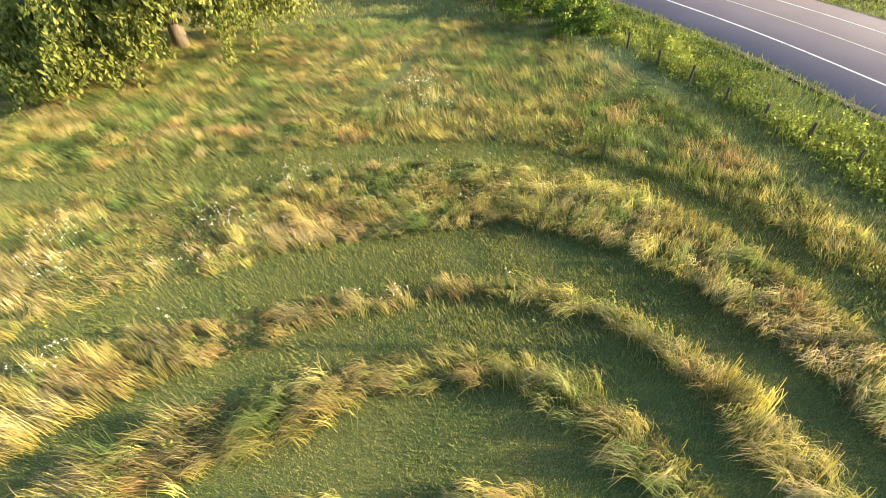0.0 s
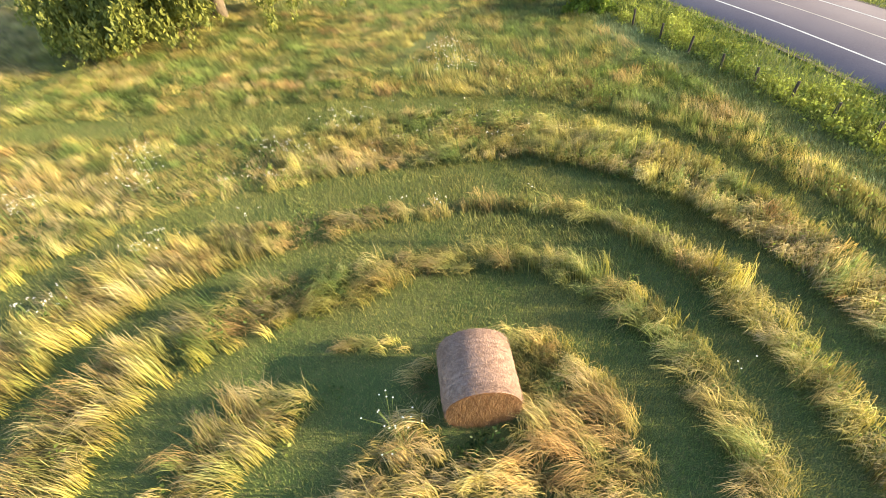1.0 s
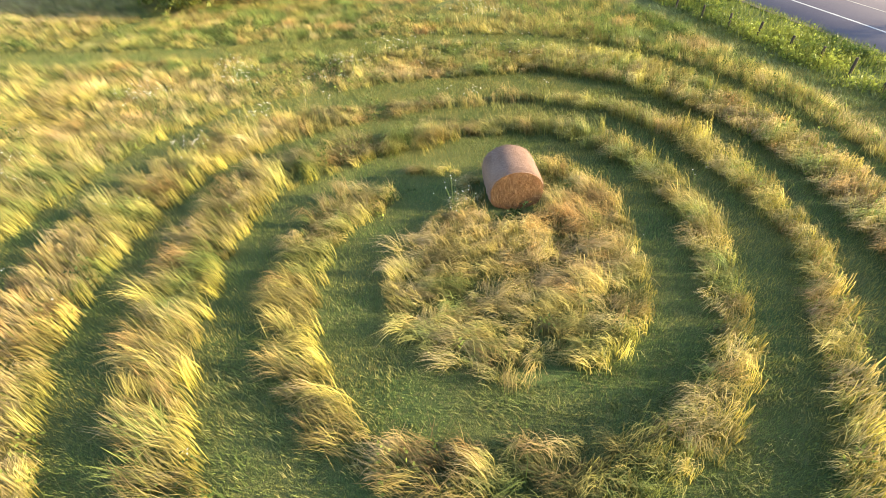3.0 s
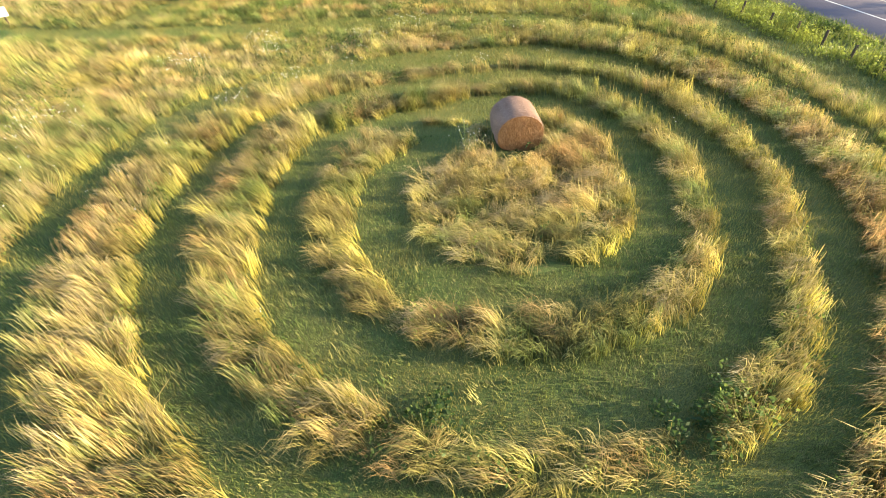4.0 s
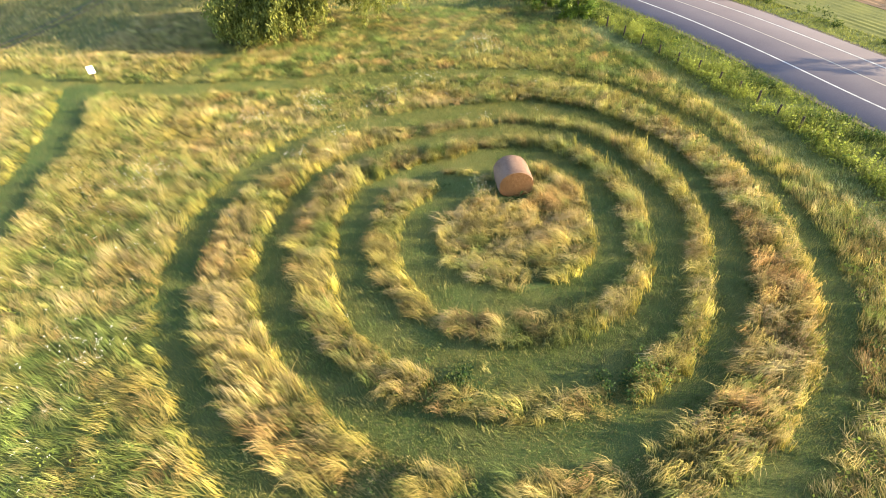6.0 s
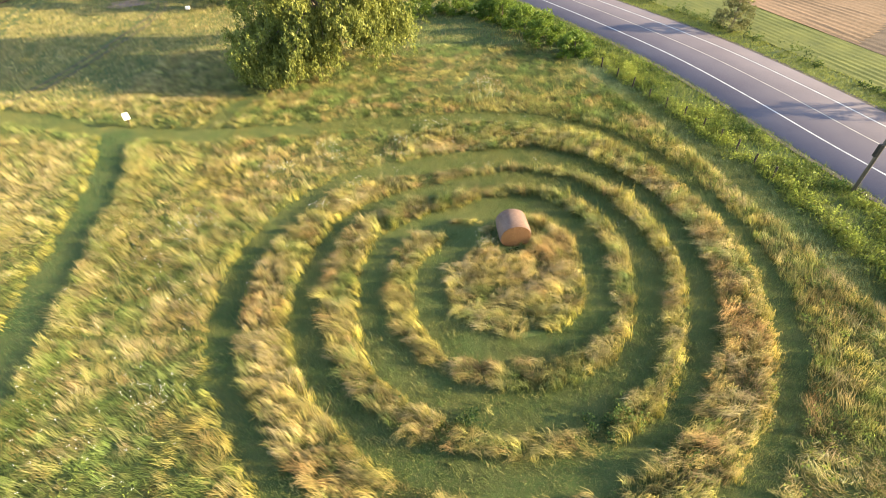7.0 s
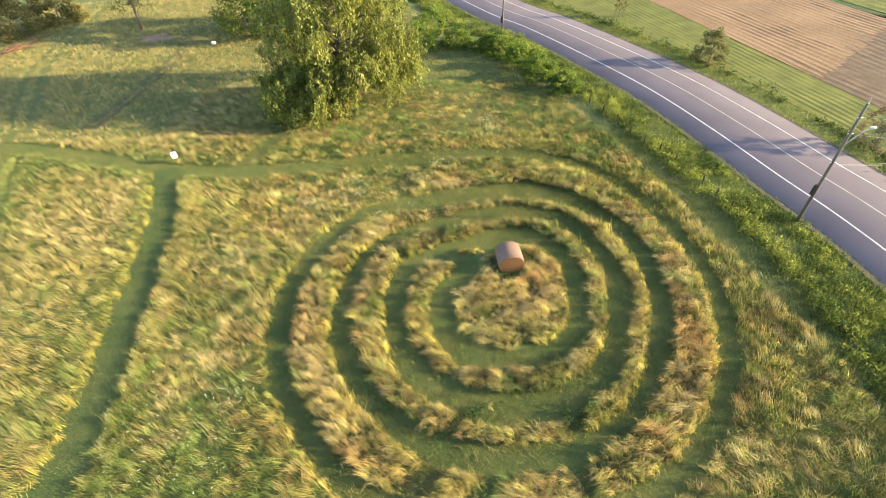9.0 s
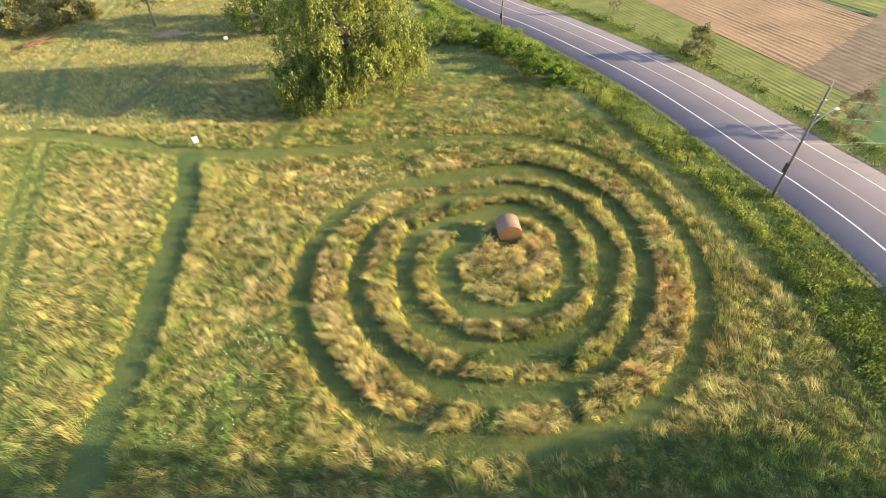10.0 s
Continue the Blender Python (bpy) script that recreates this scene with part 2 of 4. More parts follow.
# ---- ground ----
ax = np.r_[-2500, -1200, -500, -200, np.linspace(-90, 90, 181), 200, 500, 1200, 2500]
gx, gy = np.meshgrid(ax, ax, indexing="xy")
gz = (fbm(gx, gy, 9, 21) - 0.5) * 0.10 * (np.hypot(gx, gy) < 120)
ground = new("ground", grid_mesh("ground", gx, gy, gz - 0.03, M_ground))
tagged(ground, "mossy green and brown meadow soil under the grass", "ground", kind="structure")


def strip_mesh(name, o0, o1, z, mat, edge=None, thick=0.0):
    """A band between two offsets from the road's near edge."""
    e = ROAD_EDGE if edge is None else edge
    d = np.gradient(e, axis=0)
    d /= np.linalg.norm(d, axis=1)[:, None]
    nrm = np.stack([-d[:, 1], d[:, 0]], 1)
    offs = [o0, o1] if not thick else [o0 - 0.25, o0, (o0 + o1) / 2, o1, o1 + 0.25]
    zz = [z, z] if not thick else [z - thick, z, z + 0.04, z, z - thick]
    X = np.stack([e[:, 0] + nrm[:, 0] * o for o in offs])
    Y = np.stack([e[:, 1] + nrm[:, 1] * o for o in offs])
    Z = np.stack([np.full(len(e), h) for h in zz])
    return grid_mesh(name, X, Y, Z, mat)


road = tagged(new("road", strip_mesh("road", 0, 9.4, 0.08, M_asphalt, None, 0.14)), "greyish purple worn asphalt two-lane road", "road", kind="structure")
for o, w, mat, words in ((2.25, 0.15, M_line, "worn white edge line painted on the asphalt"), (5.1, 0.13, M_line_worn, "faded pale centre line painted on the asphalt"),
                         (7.6, 0.15, M_line, "worn white edge line painted on the asphalt")):
    zc = 0.08 + 0.04 * (1 - abs(o - 4.7) / 4.7) + 0.006
    tagged(new("road_marking", strip_mesh("road_marking", o - w / 2, o + w / 2, zc, mat)), words, "road marking", "road lines", "structure")
for a, b in ((-0.55, -0.05), (9.45, 9.9)):
    tagged(new("gravel_shoulder", strip_mesh("gravel_shoulder", a, b, 0.035, M_gravel)), "narrow grey gravel shoulder along the asphalt", "shoulder", kind="structure")

# bare wheel ruts of the track to the trees, and trodden earth below them
for o in (-0.5, 0.5):
    line = spline([(px + o, py) for px, py in TRACK[::-1]] + [(-36 + o, 43.5)], 60)
    tagged(new("dirt_track", strip_mesh("dirt_track", -0.26, 0.26, 0.008, M_track, line)), "bare grey-brown wheel rut across the meadow", "track", "wheel ruts", "structure")
bm = bmesh.new()
ring = [bm.verts.new((-39.8 + math.cos(a) * 2.6 * (1 + 0.25 * math.sin(3 * a + 1) + 0.12 * math.sin(11 * a)), 42.4 + math.sin(a) * 1.7 * (1 + 0.2 * math.cos(4 * a) + 0.15 * math.cos(9 * a)), 0.008)) for a in (k * math.pi / 40 for k in range(80))]
bm.faces.new(ring)
tagged(mesh_object("bare_earth", bm, M_dirt), "trodden bare brown earth below the slender tree", "earth", kind="structure")

# ---- fields beyond the road ----
FAR = ROAD_EDGE[(ROAD_EDGE[:, 1] < 130) & (ROAD_EDGE[:, 1] > -60)]


def field(name, corner, rows, width, length, step, amp, mat, label, z, seed, keep):
    """A worked field: straight broken rows along one direction, side by side to its right, where keep() says so."""
    t = np.arange(0, width + 0.01, step / 5)
    u = np.arange(0, length + 0.01, 0.5)
    T, U = np.meshgrid(t, u, indexing="ij")
    X, Y = corner[0] + rows[1] * T + rows[0] * U, corner[1] - rows[0] * T + rows[1] * U
    wander = (fbm(T, U, 14.0, seed + 9) - 0.5) * 2.4
    broken = (0.25 + 0.75 * smooth(0.3, 0.6, fbm(T, U, 6.0, seed))) * (0.3 + 1.4 * vnoise(T / step, U / 5.0, seed + 15))
    Z = z + amp * (0.5 + 0.5 * np.cos(T / step * 2 * math.pi + wander * 3.0)) * 1.8 * broken
    n, m = X.shape
    i = (np.arange(n - 1)[:, None] * m + np.arange(m - 1)[None, :]).ravel()
    i = i[keep(X.ravel()[i], Y.ravel()[i])]
    loops = np.stack([i, i + m, i + m + 1, i + 1], 1).ravel()
    me = raw_mesh(name, np.stack([X.ravel(), Y.ravel(), Z.ravel()], 1), loops, np.arange(len(i)) * 4, mat)
    return tagged(new(name, me), label, "field", kind="structure")


CORNER, ROWS = np.array((38.1, 22.6)), np.array((-0.25, 0.968))      # the stubble's near corner, and the way its rows run


def headland(x, y):
    """Metres north of the line where the stubble's rows end."""
    return 0.743 * (y - CORNER[1]) - 0.669 * (x - CORNER[0]) + (fbm(x, y, 3.0, 17) - 0.5) * 0.9


def from_edge(x, y):
    """Metres east of the stubble's long edge."""
    return ROWS[1] * (x - CORNER[0]) - ROWS[0] * (y - CORNER[1])


START = CORNER - np.array((ROWS[1], -ROWS[0])) * 22 - ROWS * 14
field("crop_strip", START, ROWS, 22, 85, 0.75, 0.018, M_strip, "low yellow-green rows of a crop beside the road", 0.02, 3,
      lambda x, y: (road_offset(x, y) > 12.4) & (headland(x, y) > -6.5))
field("stubble_field", CORNER, ROWS, 25, 85, 0.95, 0.03, M_stubble, "tan cut stubble field with straight mown rows", 0.03, 5,
      lambda x, y: (headland(x, y) > 0) & (from_edge(x, y) < 23.5))
field("bare_field", CORNER - ROWS * 12, ROWS, 48, 48, 1.1, 0.02, M_earth, "dark brown bare headland of the stubble field", 0.015, 7,
      lambda x, y: (headland(x, y) < 1.2) & (headland(x, y) > -6.5) & (road_offset(x, y) > 14))
field("field_margin", CORNER + np.array((ROWS[1], -ROWS[0])) * 23.2, ROWS, 1.4, 85, 0.6, 0.05, M_crop, "narrow green grass margin beside the stubble", 0.03, 11,
      lambda x, y: headland(x, y) > 0)
field("far_crop", CORNER + np.array((ROWS[1], -ROWS[0])) * 24.8, ROWS, 34, 85, 1.6, 0.04, M_strip, "pale green crop in straight rows beyond the stubble", 0.03, 13,
      lambda x, y: headland(x, y) > 0)
field("green_field", (30, -58), (0.05, 0.99), 45, 110, 1.6, 0.012, M_crop, "smooth green field beyond the road", 0.0, 9,
      lambda x, y: (road_offset(x, y) > 12.8) & (headland(x, y) < -6.3))

# ---- blades of grass ----
rng = np.random.default_rng(11)
GREEN, RUST = np.array((0.125, 0.17, 0.042)), np.array((0.42, 0.25, 0.088))


def spread_points(x0, x1, y0, y1, density):
    """Points strewn evenly: one in each cell of a grid, anywhere in it."""
    nx, ny = int((x1 - x0) * math.sqrt(density)), int((y1 - y0) * math.sqrt(density))
    i, j = np.meshgrid(np.arange(nx), np.arange(ny))
    return x0 + (i.ravel() + rng.random(nx * ny)) * (x1 - x0) / nx, y0 + (j.ravel() + rng.random(nx * ny)) * (y1 - y0) / ny


def blade_mesh(name, x, y, az, reach, height, width, base, tip, droop=0.25, simple=False, fine=False):
    """Bent tapering blades: rooted at x, y, leaning towards az."""
    n = len(x)
    ca, sa = np.cos(az), np.sin(az)
    tw = az + rng.normal(0, 0.5, n)
    wx, wy = -np.sin(tw) * width / 2, np.cos(tw) * width / 2
    z0 = np.full(n, -0.03)
    if simple:
        co = np.stack([np.stack([x - wx, y - wy, z0], 1), np.stack([x + wx, y + wy, z0], 1), np.stack([x + ca * reach, y + sa * reach, height], 1)], 1)
        tone = np.stack([base, base, tip], 1)
        loops, starts = np.arange(3 * n), np.arange(n) * 3
    elif fine:
        up = rng.uniform(0.9, 1.1, n)
        rows, tones = [], []
        for u, v, w in ((0.0, -0.03, 1.0), (0.16, 0.55, 0.95), (0.52, 0.93, 0.7)):
            zz = height * v * up if v > 0 else z0
            px, py = x + ca * reach * u, y + sa * reach * u
            rows += [np.stack([px - wx * w, py - wy * w, zz], 1), np.stack([px + wx * w, py + wy * w, zz], 1)]
            tones += [base * (1 - u) + tip * u] * 2
        rows.append(np.stack([x + ca * reach, y + sa * reach, height * (1 - droop * rng.uniform(0, 1.6, n))], 1))
        co, tone = np.stack(rows, 1), np.stack(tones + [tip], 1)
        loops = (np.arange(n)[:, None] * 7 + np.array([0, 1, 3, 2, 2, 3, 5, 4, 4, 5, 6])).ravel()
        starts = (np.arange(n)[:, None] * 11 + np.array([0, 4, 8])).ravel()
    else:
        mx, my, mz = x + ca * reach * 0.4, y + sa * reach * 0.4, height * rng.uniform(0.75, 0.95, n)
        tz = height * (1 - droop * rng.uniform(0, 1.6, n))
        co = np.stack([np.stack([x - wx, y - wy, z0], 1), np.stack([x + wx, y + wy, z0], 1), np.stack([mx + wx, my + wy, mz], 1),
                       np.stack([mx - wx, my - wy, mz], 1), np.stack([x + ca * reach, y + sa * reach, tz], 1)], 1)
        tone = np.stack([base, base, (base + tip) / 2, (base + tip) / 2, tip], 1)
        k = np.arange(n)[:, None] * 5
        loops = (k + np.array([0, 1, 2, 3, 3, 2, 4])).ravel()
        starts = (np.arange(n)[:, None] * 7 + np.array([0, 4])).ravel()
    return raw_mesh(name, co.reshape(-1, 3), loops, starts, M_grass, tone.reshape(-1, 3))


def mix(a, b, t):
    t = np.atleast_1d(t)[:, None]
    return a * (1 - t) + b * t


def lean_field(x, y):
    return math.radians(183) + (fbm(x, y, 4.5, 31) - 0.5) * 1.7 + (vnoise(x / 0.8, y / 0.8, 35) - 0.5) * 0.9


def clump_of(x, y, size, seed):
    """The clump of grass that each spot belongs to: its middle, its distance and four numbers of its own."""
    table = np.random.default_rng(seed).random((96, 96, 6))
    i0, j0 = np.floor(x / size).astype(int), np.floor(y / size).astype(int)
    best, cx, cy = np.full(x.shape, 1e9), np.zeros(x.shape), np.zeros(x.shape)
    own = np.zeros((*x.shape, 4))
    for di in (-1, 0, 1):
        for dj in (-1, 0, 1):
            q = table[(i0 + di) % 96, (j0 + dj) % 96]
            px, py = (i0 + di + q[:, 0]) * size, (j0 + dj + q[:, 1]) * size
            d = np.hypot((x - px) * 0.62, (y - py) * 1.4)
            c = d < best
            best, cx, cy = np.where(c, d, best), np.where(c, px, cx), np.where(c, py, cy)
            own[c] = q[c, 2:]
    return cx, cy, best / size, own


def tuft_colours(x, y):
    """Base and tip colour of the grass that grows at a spot: patches of straw, gold, rust and green that run into one another."""
    def patch(seed):
        p = 0.55 * vnoise(x / 0.8 + seed, y / 0.8, 40 + seed) + 0.45 * fbm(x, y, 4.0, 140 + seed)
        return 0.5 + (p - 0.5) * even

    north = smooth(8.5, 12, y) * smooth(-17, -12, x) * smooth(28, 22, y)
    even = 1 - 0.55 * smooth(-13, -17, x) + 0.45 * north      # the west stand is more of one colour, the north patchier

    greener = smooth(4, 10, y) * smooth(26, 13, y) * 0.08 + 0.03 * smooth(6, 11, x) * smooth(-8, -2, y)
    greener = greener + 0.21 * np.exp(-(((x + 12) / 3.9) ** 4 + ((y + 13.8) / 4.6) ** 4)) * smooth(-9.5, -10.3, y) - 0.10 * np.exp(-(((x - 4) / 4) ** 2 + ((y + 6) / 4) ** 2))
    rr = np.hypot(x - CENTRE[0], y - CENTRE[1])
    greener = greener + (0.13 - 0.06 * smooth(-6, -10, x) * smooth(-12, -8, y)) * smooth(12.5, 15.5, rr) * (1 - 0.45 * smooth(7, 11, y)) * (1 - 0.7 * smooth(1, 5, x) * smooth(-1, 4, y)) + 0.03 - 0.03 * smooth(8, 14, y)
    greener = greener + 0.05 * smooth(-14, -18, y) * smooth(8, 2, x) + 0.05 * smooth(15, 17, x) * smooth(-14, -8, y) - 0.09 * smooth(9, 12, x) * smooth(-6, -9, y) - 0.02 * smooth(-13, -18, x) * smooth(10, 14, y)
    dry = 0.13 * smooth(-13, -18, x) * smooth(10, 14, y) + 0.16 * np.exp(-(((x + 29) / 12) ** 2 + ((y - 18.5) / 5) ** 2)) + 0.14 * np.exp(-(((x + 27) / 5) ** 2 + ((y - 1) / 8) ** 2))
    greener = greener + 0.05 * smooth(0, 8, y) + 0.10 * north
    greener = greener + 0.16 * np.exp(-(((x - 4) / 6) ** 2 + ((y - 25) / 6) ** 2))
    west = smooth(-17, -20, x) * smooth(12, 10, y)
    rim = np.exp(-(np.maximum(np.minimum(along(x, y, STRIP)[0], along(x, y, EXIT)[0]) - 0.9, 0) / 1.3) ** 2) * west
    lane_rim = np.exp(-(np.maximum(along(x, y, LANE)[0] - 1.3, 0) / 1.8) ** 2) * west
    greener = greener + 0.16 * rim + 0.13 * lane_rim
    dry = dry * (1 - rim) + 0.10 * np.exp(-(((x + 25.5) / 3.5) ** 2 + ((y - 2) / 6) ** 2))
    southeast = smooth(10.5, 12.5, x) * smooth(-8, -11, y) * smooth(11.9, 12.6, rr)
    swirl = np.exp(-(((x - 12.6) / 2.0) ** 2 + ((y + 15.2) / 1.7) ** 2))
    # last term: the herbs' green, and the south end's shade put into the colour
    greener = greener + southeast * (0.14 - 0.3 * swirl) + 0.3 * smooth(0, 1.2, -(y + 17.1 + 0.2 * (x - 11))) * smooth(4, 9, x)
    fields = np.stack([patch(1) + 0.02 + 0.3 * swirl * southeast - (0.06 * smooth(0, 8, y) + 0.07 * smooth(9, 12, y)) * smooth(-18, -12, x) + dry + 0.17 * np.exp(-(((x - 4) / 3.4) ** 2 + ((y + 7.2) / 2.6) ** 2)), patch(2) + 0.07 * smooth(0, 5, y) * smooth(-15, -11, x) * smooth(24, 18, y) + 0.20 * np.exp(-(((x - 4) / 3.4) ** 2 + ((y + 6.5) / 3) ** 2)) + 0.03 * smooth(-1, -12, x) - 0.01,
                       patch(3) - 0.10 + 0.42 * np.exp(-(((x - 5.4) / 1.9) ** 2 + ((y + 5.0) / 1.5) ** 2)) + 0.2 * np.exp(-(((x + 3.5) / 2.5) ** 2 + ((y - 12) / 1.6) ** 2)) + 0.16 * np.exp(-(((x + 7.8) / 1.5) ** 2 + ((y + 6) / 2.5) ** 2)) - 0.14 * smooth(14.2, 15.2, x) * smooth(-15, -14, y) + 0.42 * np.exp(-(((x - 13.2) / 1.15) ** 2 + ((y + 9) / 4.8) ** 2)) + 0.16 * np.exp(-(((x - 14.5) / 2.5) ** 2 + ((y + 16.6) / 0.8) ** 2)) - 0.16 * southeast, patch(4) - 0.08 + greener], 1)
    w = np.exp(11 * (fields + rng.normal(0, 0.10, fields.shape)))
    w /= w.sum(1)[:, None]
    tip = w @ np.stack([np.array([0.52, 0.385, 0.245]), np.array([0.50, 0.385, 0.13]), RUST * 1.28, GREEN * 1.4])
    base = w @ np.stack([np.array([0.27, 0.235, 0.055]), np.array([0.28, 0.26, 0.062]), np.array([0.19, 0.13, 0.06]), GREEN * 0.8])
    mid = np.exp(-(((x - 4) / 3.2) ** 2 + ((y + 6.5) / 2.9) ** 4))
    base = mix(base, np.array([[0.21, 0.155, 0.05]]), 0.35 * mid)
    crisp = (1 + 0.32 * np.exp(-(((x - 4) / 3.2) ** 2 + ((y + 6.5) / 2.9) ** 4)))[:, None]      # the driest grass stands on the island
    pale = (1 + 0.06 * smooth(-9, -16, x) * smooth(14, 10, y) * smooth(-17, -11, y) - 0.14 * smooth(-26, -34, x) * smooth(14, 10, y) + southeast * (0.32 + 0.3 * swirl))[:, None]      # bleached stand to the west, darker at its far end; paler in the south-east
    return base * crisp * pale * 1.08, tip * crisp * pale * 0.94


def leaf_mesh(name, c, size, tone, mat, flat=0.5):
    """Single leaves as folded rhombs, turned every way."""
    n = len(c)
    a = rng.normal(0, 1, (n, 3))
    a /= np.linalg.norm(a, axis=1)[:, None]
    up = rng.normal(0, 1, (n, 3)) + np.array([0, 0, flat * 3])
    b = np.cross(up, a)
    b /= np.linalg.norm(b, axis=1)[:, None] + 1e-9
    s = size[:, None]
    nrm = np.cross(a, b)
    co = np.stack([c - a * s, c + b * s * 0.55 + nrm * s * 0.15, c + a * s, c - b * s * 0.55 + nrm * s * 0.15], 1)
    k = np.arange(n)[:, None] * 4
    loops = (k + np.array([0, 1, 2, 0, 2, 3])).ravel()
    return raw_mesh(name, co.reshape(-1, 3), loops, np.arange(2 * n) * 3, mat, np.repeat(tone, 4, 0))


def mown_mask(x, y):
    """Metres to the nearest mown way outside the spiral; negative on it."""
    v = along(x, y, EXIT)[0] - 0.88
    d, s = along(x, y, STRIP)
    v = np.minimum(v, d - np.where(s * EAST > 0, 1.2, 0.85))
    v = np.minimum(v, along(x, y, LANE)[0] - 1.25)
    v = np.minimum(v, np.abs(along(x, y, TRACK)[0] - 0.5) - 0.10 - 0.25 * (vnoise(x / 1.1, y / 1.1, 73) - 0.5))
    v = np.minimum(v, np.abs(along(x, y, GREEN_TRACK)[0] - 0.8) - 0.25)
    for a in TRAILS:
        v = np.minimum(v, along(x, y, a)[0] - 0.3)
    return v + (vnoise(x / 0.8, y / 0.8, 71) - 0.5) * 0.3


def tall_grass(name, x, y, per, spread, length, width, label, cat="grass", fine=False, heads=0.0, tones=None, simple=False, relief=0.56, face=None, clump=0.55, upright=0.0, uneven=0.56):
    """Tufts at x, y, each of a number of blades that lean together; neighbouring tufts close up into wisps."""
    n = len(x)
    cx, cy, far, own = clump_of(x, y, clump, 301)
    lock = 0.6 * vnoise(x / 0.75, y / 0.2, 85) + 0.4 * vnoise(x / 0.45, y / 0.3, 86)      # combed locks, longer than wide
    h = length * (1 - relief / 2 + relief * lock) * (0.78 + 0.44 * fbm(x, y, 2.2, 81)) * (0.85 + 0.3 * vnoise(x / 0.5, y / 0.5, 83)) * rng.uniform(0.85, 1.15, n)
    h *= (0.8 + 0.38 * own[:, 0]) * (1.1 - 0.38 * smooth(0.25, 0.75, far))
    c = cut_depth(x, y)
    h *= 0.15 + 0.85 * smooth(-0.15, 0.12, c)
    h *= 1 - 0.3 * smooth(-2.5, 3.5, y) * smooth(9, 3, x) * smooth(-16, -9, x)          # lower and thinner to the north
    h *= 1 - 0.3 * np.exp(-(((x + 12) / 3.9) ** 4 + ((y + 13.8) / 4.6) ** 4)) * smooth(-9.5, -10.3, y)                 # low and herby beside the trail
    h *= 1 + 0.35 * smooth(-8.2, -6.9, road_offset(x, y)) * (length > 0.5)               # a taller rim along the fence lane
    d, s = along(x, y, STRIP)
    h *= 1 + 0.25 * np.exp(-np.maximum(d - 1.1, 0) / 1.0) * (s * EAST > 0)               # a dense edge on the strip's east side
    az = lean_field(cx, cy) + (own[:, 1] - 0.5) * (0.55 if name == "island_grass" else 0.9) + rng.normal(0, 0.15, n)
    az = az + rng.normal(0, 1.0, n) * upright
    lay = np.clip((0.9 if name == "island_grass" else 0.78) + 1.0 * (fbm(x, y, 2.6, 91) - 0.45), 0.6, 0.97) * (1 - 0.35 * upright)
    base, tip = tuft_colours(x, y) if tones is None else (tones * 0.85, tones * 1.15)
    if face is not None:                                     # sunlight painted in as gold stems where a stand ends towards the east
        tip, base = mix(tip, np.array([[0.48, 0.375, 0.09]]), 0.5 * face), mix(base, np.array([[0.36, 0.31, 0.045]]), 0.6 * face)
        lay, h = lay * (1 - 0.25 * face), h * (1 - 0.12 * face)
    # random tone by tuft and clump; low locks painted darker like shaded gaps
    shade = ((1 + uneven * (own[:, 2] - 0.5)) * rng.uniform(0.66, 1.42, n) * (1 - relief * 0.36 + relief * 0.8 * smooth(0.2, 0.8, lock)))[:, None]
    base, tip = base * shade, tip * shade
    i = np.repeat(np.arange(n), per)
    m = len(i)
    bx, by = x[i] + rng.normal(0, spread, m), y[i] + rng.normal(0, spread, m)
    bl = h[i] * rng.uniform(0.7, 1.15, m)
    la = np.clip(lay[i] + rng.normal(0, 0.14, m), 0.05, 0.97)
    jit = rng.uniform(0.82, 1.18, m)[:, None]
    green = (rng.random(m) < 0.10)[:, None]
    tp = np.where(green, GREEN * 1.15, tip[i]) * jit
    up = rng.random(m) < 0.07
    la = np.where(up, la * 0.35, la)
    bl = np.where(up, bl * 1.1, bl)
    gx_, gy_ = cx[i] + np.cos(az[i]) * 0.75 * length - bx, cy[i] + np.sin(az[i]) * 0.75 * length - by       # towards the wisp's end
    gl = np.hypot(gx_, gy_) + 0.15
    turn = np.arctan2(np.sin(az[i]) * 0.75 + gy_ / gl, np.cos(az[i]) * 0.75 + gx_ / gl)
    turn = turn + rng.normal(0, 0.16, m) + np.where(rng.random(m) < 0.2, rng.normal(0, 0.8, m), 0)
    hz = bl * np.sqrt(1 - 0.82 * la ** 2)
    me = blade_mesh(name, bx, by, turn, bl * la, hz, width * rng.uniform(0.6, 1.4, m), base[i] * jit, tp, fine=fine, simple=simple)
    ob = tagged(new(name, me), label, cat, kind="stuff")
    if heads:
        k = np.flatnonzero(rng.random(m) < heads)
        n = len(k)
        px, py, pz = bx[k] + np.cos(turn[k]) * bl[k] * la[k] * 0.8, by[k] + np.sin(turn[k]) * bl[k] * la[k] * 0.8, hz[k] * rng.uniform(0.8, 1.1, n) + 0.02
        tone = np.clip(tp[k] * np.array([1.0, 0.98, 1.05]), 0, 0.5)
        me = leaf_mesh("seed_head", np.stack([px, py, pz], 1), rng.uniform(0.007, 0.016, n) * width / 0.009, tone, M_grass, 0.6)
        seed = tagged(new("seed_head", me), "pale feathery seed heads", kind="stuff")
        seed.parent = ob
    return ob


